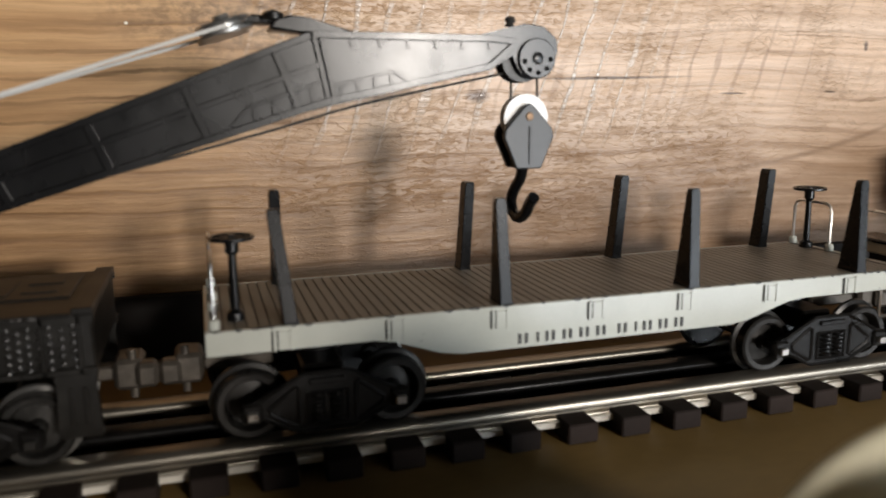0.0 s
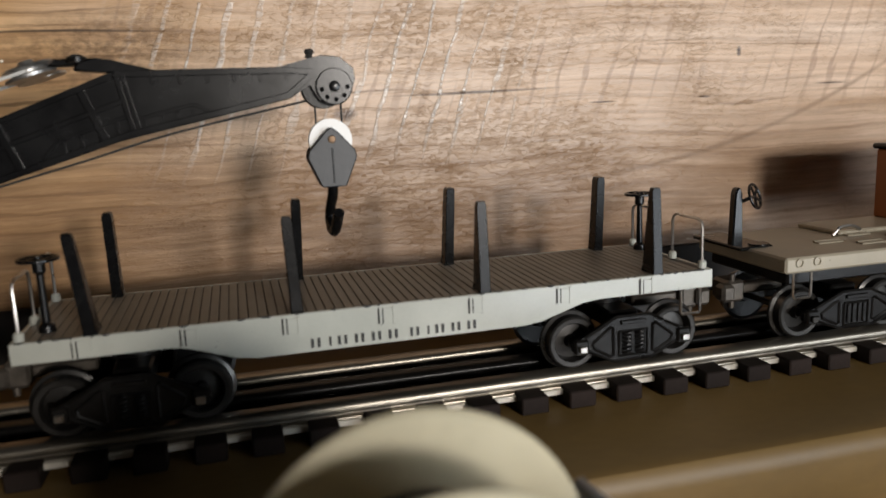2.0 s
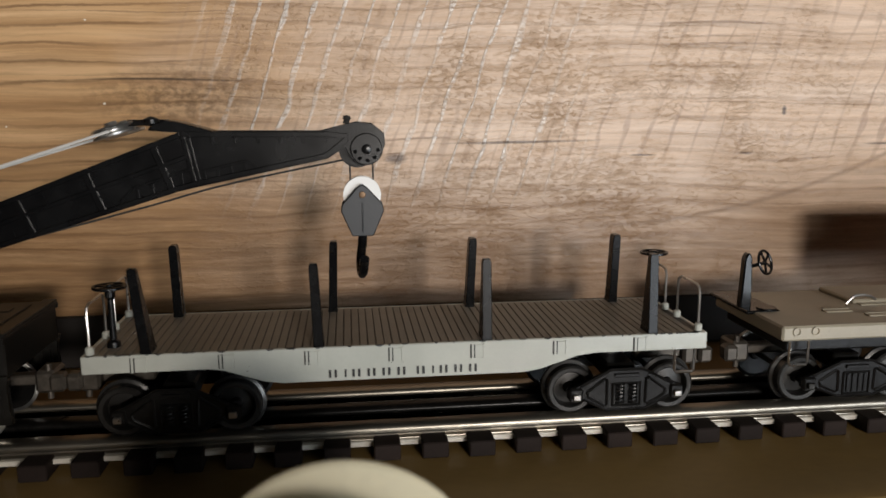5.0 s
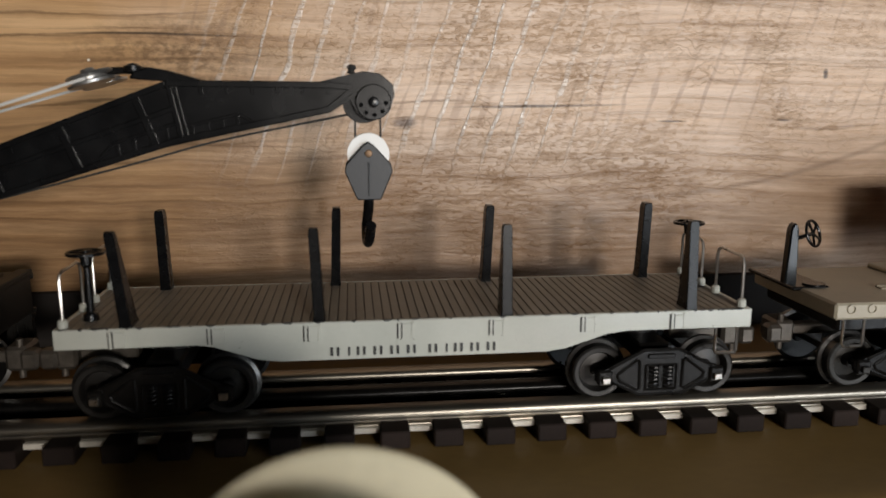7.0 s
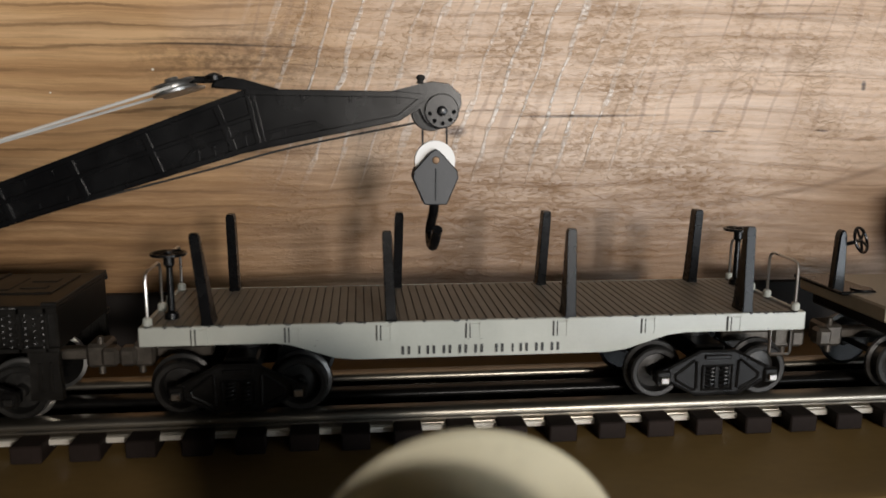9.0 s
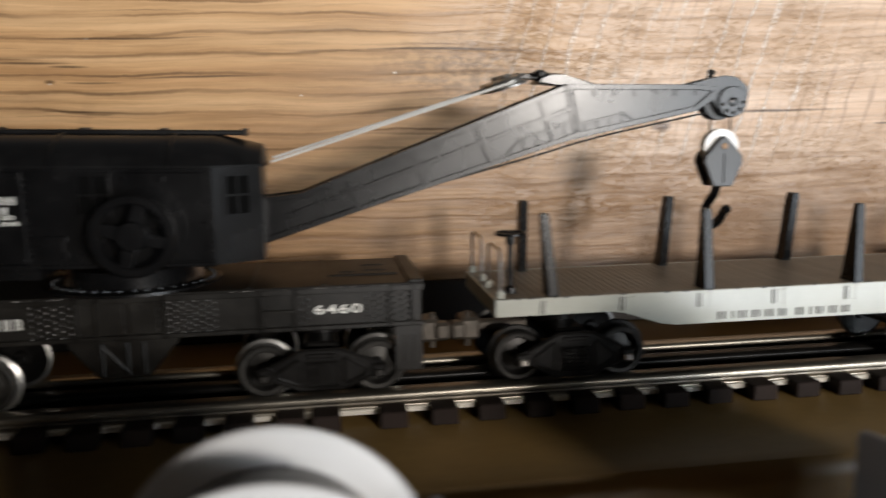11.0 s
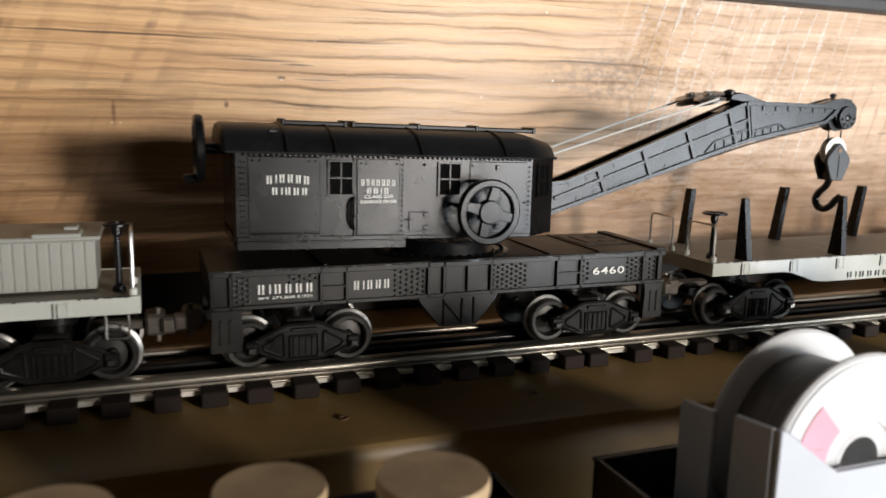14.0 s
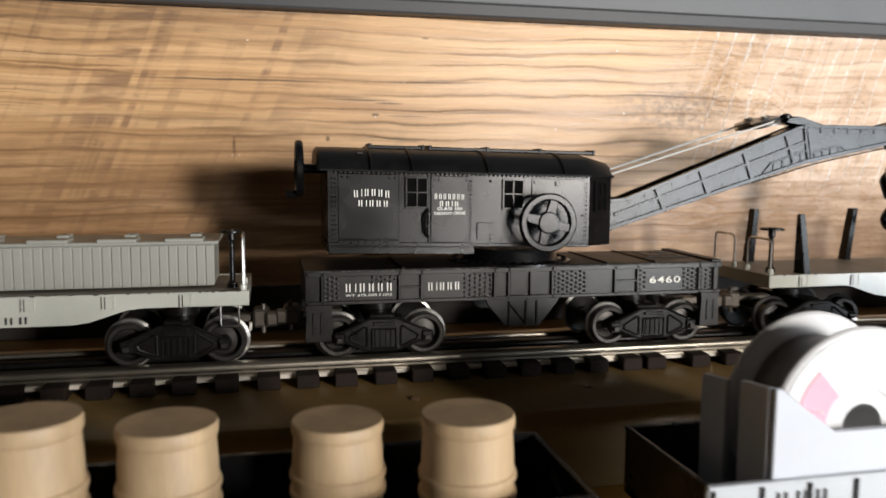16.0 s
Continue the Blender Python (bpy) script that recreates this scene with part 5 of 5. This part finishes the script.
            strip((x, 0.1222), (x + 0.0002, 0.1194), 0.00055, 0.0011, "jib_tab")
        ends = [-0.0760, *[r[0] for r in ribs]]
        for xa, xb in zip(ends, ends[1:]):
            for f in (0.36, 0.74):
                x = xa + (xb - xa) * f
                zt = 0.0836 + (x + 0.0690) * 0.381 - 0.0010
                strip((x, zt), (x + 0.0006, zt - 0.0022), 0.00055, 0.0010, "jib_tab")
                x += 0.0050
                zb = 0.0672 + (x + 0.0825) * 0.307 + 0.0010
                strip((x, zb), (x - 0.0004, zb + 0.0022), 0.00055, 0.0010, "jib_tab")
        # round boss of the head, with a flat bolt and bolt holes
        hx, hz = 0.1040, 0.1168
        boss = part("head_boss", flip(lathe(bmesh.new(), [(0, 0.0016), (0.0062, 0.0016), (0.0062, 0.0003), (0.0059, 0.0), (0.0019, 0.0), (0.0018, -0.0003), (0.0014, -0.0005), (0, -0.0005)], (hx, YA, hz), (0, 1, 0), 32)), BLACK, plate, "round head boss with a bolt and bolt holes", True)
        for k in range(5):
            an = radians(192 + k * 41)
            part("bolt_hole", flip(lathe(bmesh.new(), [(0.0008, 0.0004), (0.0008, -0.0002), (0, -0.0002)], (hx + 0.0044 * math.cos(an), YA, hz + 0.0044 * math.sin(an)), (0, 1, 0), 8)), DARKHOLLOW, boss)
    bm = bmesh.new()
    low = [(-0.0740, 0.0690), (0.0390, 0.1036), (0.0880, 0.1138)]
    for p, q in zip(low, low[1:]):
        prism(bm, [p, q, (q[0], q[1] + 0.0010), (p[0], p[1] + 0.0010)], "y", YA + 0.0020, YC - 0.0020)
    part("jib_floor", bm, BLACK, t)
    bm = bmesh.new()
    high = [(0.0200, 0.1182), (0.0340, 0.1236), (0.0370, 0.1238), (0.0860, 0.1232), (0.0955, 0.1258), (0.1005, 0.1269), (0.1065, 0.1262), (0.1106, 0.1226)]
    for p, q in zip(high, high[1:]):
        prism(bm, [p, q, (q[0], q[1] - 0.0010), (p[0], p[1] - 0.0010)], "y", YA + 0.0020, YC - 0.0020)
    part("jib_cover", bm, BLACK, t, "", True)
    head = part("head_sheave", lathe(bmesh.new(), [(0, 0), (0.0070, 0), (0.0072, 0.0008), (0.0058, 0.0022), (0.0058, 0.0046), (0.0072, 0.0060), (0.0070, 0.0068), (0, 0.0068)], (0.1005, 0.0286, 0.1166), (0, 1, 0), 28), CAST, t, "dark sheave in the jib head", True)
    part("head_knot", lathe(bmesh.new(), [(0, 0), (0.0016, 0.0002), (0.0011, 0.0012), (0.0018, 0.0022), (0.0012, 0.0032), (0, 0.0034)], (0.0965, 0.0300, 0.1264), (0.1, 0, 1), 10), CORD, head, "", True)
    # hump sheaves
    for x, y, z in ((0.0110, 0.0255, 0.1232), (0.0110, 0.0400, 0.1232)):
        part("sheave", lathe(bmesh.new(), [(0, 0), (0.0076, 0), (0.0078, 0.0008), (0.0054, 0.0016), (0.0054, 0.0022), (0.0078, 0.0030), (0.0074, 0.0036), (0.0026, 0.0040), (0.0022, 0.0052), (0, 0.0054)], (x, y, z - 0.0005), (-0.3, 0, 1), 28), TREAD, t, "bright metal sheave", True)
    part("sheave_saddle", prism(bmesh.new(), [(0.0225, 0.1245), (0.0245, 0.1272), (0.0290, 0.1284), (0.0340, 0.1276), (0.0475, 0.1238), (0.0460, 0.1230), (0.0300, 0.1240)], "y", 0.0252, 0.0388, 0.0006), BLACK, t, "worn black saddle plate on the jib hump", True)
    part("sheave_arm", cube(0.0145, 0.0290, 0.0290, 0.0360, 0.1262, 0.1285, 0.0004), CAST, t, "", True)
    part("sheave_cap", lathe(bmesh.new(), [(0, 0), (0.0030, 0), (0.0030, 0.0015), (0.0012, 0.0024), (0, 0.0026)], (0.0240, 0.0270, 0.1272), (0, 0, 1), 14), CAST, t, "", True)
    # cords
    for p, q in (((-0.0790, 0.0245, 0.0965), (0.0110, 0.0190, 0.1246)), ((-0.0790, 0.0355, 0.0975), (0.0110, 0.0460, 0.1246))):
        part("stay_cord", tube(bmesh.new(), [p, q], 0.00055, 6), ROPE, t, "pale taut cord", True)
    part("hoist_cord", tube(bmesh.new(), curve_points([(-0.0790, 0.0310, 0.0700), (-0.0300, 0.0310, 0.0828), (0.0200, 0.0310, 0.0955), (0.0500, 0.0310, 0.1035), (0.0980, 0.0310, 0.1130)], 4), 0.00045, 6), CORD, t, "dark cord under the jib", True)
    for x in (0.0975, 0.1065):
        part("fall_cord", tube(bmesh.new(), [(x, 0.0310, 0.1120), (x, 0.0310, 0.1000)], 0.0004, 6), CORD, t)
    # hook block
    part("block_pulley", lathe(bmesh.new(), [(0, -0.0020), (0.0075, -0.0020), (0.0075, -0.0010), (0.0060, 0.0), (0.0075, 0.0010), (0.0075, 0.0020), (0, 0.0020)], (0.1020, 0.0310, 0.0985), (0, 1, 0), 28), PULLEY, t, "white plastic pulley", True)
    bm = bmesh.new()
    dia = [(0.1020, 0.1032), (0.1040, 0.1018), (0.1100, 0.0952), (0.1105, 0.0925), (0.1062, 0.0825), (0.0978, 0.0825), (0.0935, 0.0925), (0.0940, 0.0952), (0.1000, 0.1018)]
    for y in (0.0262, 0.0338):
        prism(bm, dia, "y", y, y + 0.0022, 0.0004)
    box(bm, 0.0985, 0.1055, 0.0280, 0.0340, 0.0825, 0.0880, 0.0004)
    box(bm, 0.1017, 0.1023, 0.0258, 0.0265, 0.0840, 0.0960, 0.0002)
    blk = part("hook_block", bm, BLOCKGREY, t, "slate grey diamond hook block", True)
    part("block_pin", lathe(bmesh.new(), [(0, -0.0006), (0.0012, -0.0004), (0.0014, 0.0)], (0.1020, 0.0262, 0.0990), (0, 1, 0), 12), BRASS, blk, "brass pin", True)
    hk = curve_points([(0.1020, 0.0310, 0.0840), (0.1018, 0.0330, 0.0790), (0.1014, 0.0372, 0.0748), (0.1010, 0.0388, 0.0708), (0.1010, 0.0366, 0.0670), (0.1014, 0.0325, 0.0660), (0.1018, 0.0284, 0.0682), (0.1022, 0.0256, 0.0718), (0.1024, 0.0232, 0.0738)], 5)
    bm = tube(bmesh.new(), hk, 0.0019, 10)
    part("hook", bm, BLACK, blk, "black moulded hook", True)
    return t


crane_car()


# ---- goods on the lower step ----
def gondola(x0, x1, label, front=BLACK, mark=PAINTWHITE):
    y0, y1, zt, zb = -0.1580, -0.1045, 0.0100, -0.0140
    t = thing("gondola_car", (x0, 0, 0), label, "toy train car", "toy train cars on the lower step")
    L = x1 - x0
    part("floor_plate", cube(0, L, y0 + 0.002, y1 - 0.002, zb, zb + 0.0030, 0.0005), BLACK, t)
    for name, a in (("side_wall", (0, L, y0, y0 + 0.0018)), ("side_wall", (0, L, y1 - 0.0018, y1)), ("end_wall", (0, 0.0018, y0 + 0.0019, y1 - 0.0019)), ("end_wall", (L - 0.0018, L, y0 + 0.0019, y1 - 0.0019))):
        pale = a[2] == y0 and name == "side_wall"
        w = part(name, cube(*a, zb, zt, 0.0004), front if pale else BLACK, t, "pale printed side wall" if pale and front != BLACK else "black glossy plastic wall", True)
        if name == "side_wall":
            yf = a[2] - 0.0008 if a[2] == y0 else a[3]
            n = int(L / 0.0155)
            for k in range(n + 1):
                x = 0.001 + k * (L - 0.003) / n
                part("side_post", cube(x, x + 0.0014, yf, yf + 0.0008, zb, zt - 0.0014, 0.0002), BLACK, w)
            part("top_rim", cube(0, L, yf, yf + 0.0008, zt - 0.0013, zt, 0.0002), front if a[2] == y0 else BLACK, w)
    part("lettering", bars([1, 1, 1], 0.0220, 0.0420, y0 - 0.0004, 0.0010, 0.0062), mark, t, "row of bar marks")
    for cx in (0.034, L - 0.034):
        truck(t, cx, -0.1310, False, -0.0460)
    return t


gondola(-0.1290, 0.1450, "black toy gondola car with a pale side, holding cable reels", SIDEGREY, INK)
gondola(-0.4000, -0.1620, "black toy gondola car carrying wooden barrels")


def cable_reel(x, z, yb, yf, front, flange, winding, full, label, brand):
    t = thing("cable_reel", (x, 0, z), label, "cable reel", "cable reels in the gondola")
    for y, R in ((yb, 0.0310), (yf, front)):
        part("flange", lathe(bmesh.new(), [(0.0085, -0.0009), (R - 0.0008, -0.0010), (R, -0.0003), (R, 0.0005), (R - 0.0008, 0.0010), (0.0085, 0.0009), (0.0085, -0.0009)], (0, y, 0), (0, 1, 0), 72), flange, t, "smooth plastic flange", True)
    part("winding", lathe(bmesh.new(), [(0.0085, 0.0012), (full, 0.0012), (full + 0.0006, (yb - yf) / 2), (full, yb - yf - 0.0012), (0.0085, yb - yf - 0.0012)], (0, yf, 0), (0, 1, 0), 48), winding, t, "wire wound on the reel", True)
    part("core", lathe(bmesh.new(), [(0.0085, -0.0010), (0.0085, yb - yf + 0.0010), (0.0070, yb - yf + 0.0010), (0.0070, -0.0010), (0.0085, -0.0010)], (0, yf, 0), (0, 1, 0), 36), flange, t, "", True)
    lab = part("paper_label", lathe(bmesh.new(), [(0.0120, -0.0014), (front - 0.0018, -0.0014), (front - 0.0018, -0.0010), (0.0120, -0.0010), (0.0120, -0.0014)], (0, yf, 0), (0, 1, 0), 60), PAPER if brand else WHITE, t, "round paper label")
    if brand:
        part("print", bars([1, 0.8, 0.8, 0.5, 0.8, 1, 0.8, 0.8, 0.8, 0.8], -0.0143, 0.0160, yf - 0.0017, 0.0166, 0.0206, gap=0.05), RED, lab, "red bar marks")
        part("print", bars([0.7] * 6, -0.0033, 0.0077, yf - 0.0017, 0.0222, 0.0238, gap=0.05), RED, lab, "small red bar marks")
    else:
        bm = bmesh.new()
        a0, a1 = radians(132), radians(200)
        n = 14
        lo = [(0.0135 * math.cos(a0 + (a1 - a0) * k / n), 0.0135 * math.sin(a0 + (a1 - a0) * k / n)) for k in range(n + 1)]
        hi = [(0.0240 * math.cos(a0 + (a1 - a0) * k / n), 0.0240 * math.sin(a0 + (a1 - a0) * k / n)) for k in range(n + 1)]
        for k in range(n):
            prism(bm, [lo[k], hi[k], hi[k + 1], lo[k + 1]], "y", yf - 0.0017, yf - 0.0014)
        part("print", bm, PINK, lab, "pink printed band")
        part("print", bars([0.6] * 5, -0.0215, -0.0140, yf - 0.0019, 0.0050, 0.0062), WHITE, lab)
    return t


def cradle(x, top, yb, yf, label):
    """A notched box that holds a reel upright."""
    t = thing("reel_cradle", (x, 0, -0.0110), label, "reel stand", "reel stands in the gondola")
    h = top + 0.0110
    w = 0.0335
    for y, hh in ((yf, h), (yb, h - 0.007)):
        pts = [(-w, 0), (-w, hh), (-w + 0.002, hh), (-0.013, hh * 0.70), (0.013, hh * 0.70), (w - 0.002, hh), (w, hh), (w, 0)]
        part("notched_plate", prism(bmesh.new(), pts, "y", y - 0.0010, y + 0.0010, 0.0003), CRADLE, t, "", True)
    for s in (-1, 1):
        for a, b, down in ((yf + 0.0011, yf + 0.0155, 0.0), (yf + 0.0231, yb - 0.0011, 0.0035)):
            part("side_plate", prism(bmesh.new(), [(a, 0), (b, 0), (b, h - down - 0.0015), (a, h - down)], "x", s * w - 0.0010, s * w + 0.0010, 0.0003), CRADLE, t, "", True)
    return t


cable_reel(-0.0740, 0.0224, -0.1275, -0.1515, 0.0308, WHITE, REEL_GREY, 0.0235, "white plastic cable reel with a pink label", False)
cradle(-0.0740, 0.0370, -0.1180, -0.1560, "grey notched box holding the white reel")
cable_reel(0.0930, 0.0300, -0.1280, -0.1540, 0.0294, CREAM, REEL_GREY, 0.0175, "cream plastic cable reel with a red-printed label", True)
cradle(0.0930, 0.0440, -0.1180, -0.1560, "grey notched box holding the cream reel")


def barrel(x, y, z, spin, tall):
    t = thing("barrel", (x, y, z), "pale turned wooden barrel with raised hoops", "barrel", "barrels in the gondola")
    r = 0.0136
    pr = [(0, 0), (r * 0.96, 0), (r, 0.0008), (r, 0.0030), (r * 0.955, 0.0042), (r * 0.985, 0.0120), (r * 1.00, 0.0180), (r * 1.005, 0.0205), (r * 1.00, 0.0248), (r * 0.985, 0.0300), (r * 0.955, 0.0368), (r * 0.95, 0.0392)]
    body = part("barrel_body", lathe(bmesh.new(), [(a, b * tall) for a, b in pr], (0, 0, 0), (0, 0, 1), 48), BARREL, t, "", True)
    for h0 in (0.0164, 0.0220):
        hp = [(r * 0.99, h0), (r * 1.050, h0 + 0.0004), (r * 1.060, h0 + 0.0012), (r * 1.050, h0 + 0.0020), (r * 0.99, h0 + 0.0025)]
        part("hoop", lathe(bmesh.new(), [(a, b * tall) for a, b in hp], (0, 0, 0), (0, 0, 1), 48), BARREL, body, "", True)
    lp = [(r * 0.95, 0.0366), (r * 0.995, 0.0372), (r * 1.010, 0.0382), (r * 1.010, 0.0400), (r * 0.98, 0.0410), (0, 0.0408)]
    part("lid", lathe(bmesh.new(), [(a, b * tall) for a, b in lp], (0, 0, 0), (0, 0, 1), 48), BARREL, body, "", True)
    t.rotation_euler.z = spin
    return t


for k, (bx_, by_, tall) in enumerate(((-0.1952, -0.1385, 1.0), (-0.2316, -0.1245, 0.90), (-0.2790, -0.1300, 1.0), (-0.3140, -0.1310, 1.10), (-0.3540, -0.1290, 1.0))):
    barrel(bx_, by_, -0.0108, 0.7 * k, tall)

# ---- track ----
TRACK = thing("track", (0, 0, 0), "three-rail toy railway track with dark wooden ties", "track", kind="structure")
for y in (0.0090, 0.0285, 0.0480):
    bm = bmesh.new()
    half = [(0.0030, 0.0050), (0.0028, 0.0058), (0.0012, 0.0064), (0.0012, 0.0072), (0.0034, 0.0079), (0.0042, 0.0087), (0.0044, 0.0098), (0.0041, 0.0106), (0.0034, 0.0112), (0.0018, 0.01155)]
    pts = [(y - a, b) for a, b in half] + [(y + a, b) for a, b in half[::-1]]
    prism(bm, pts, "x", -0.9, 0.9)
    rail = part("rail", bm, STEEL if y != 0.0285 else CAST, TRACK, "worn steel rail", True)
    part("rail_foot", cube(-0.9, 0.9, y - 0.0046, y + 0.0046, 0.0034, 0.0055, 0.0003), TIN, rail, "bright tinned rail foot")
rng = random.Random(4)
xs = [-0.0755 - 0.0177 * k for k in range(26)] + [-0.0625] + [-0.0378 + 0.0183 * k for k in range(28)]
tie = part("tie", cube(-0.0051, 0.0051, -0.0305, 0.0305, 0.0, 0.0064, 0.0005), TIE, TRACK)
tie.location = (xs[0], 0.0285, 0)
for x in xs[1:]:
    ob = new("tie", tie.data)
    ob.parent = TRACK
    ob.matrix_local = pose(x + rng.uniform(-0.0004, 0.0004), 0.0285 + rng.uniform(-0.0006, 0.0006), rng.uniform(-0.0002, 0.0), 0, 0, rng.uniform(-0.6, 0.6))
# pin holes in the shelf
for x, y in ((-0.1085, -0.0250), (-0.1900, -0.0270)):
    bm = ring(bmesh.new(), (x, y, 0.0003), (0, 0, 1), 0.0022, 0.0011, 0.0006, 16)
    tagged(part("screw_cup", bm, BRASS, None, "", True), "small worn brass screw cup in the shelf", "screw")
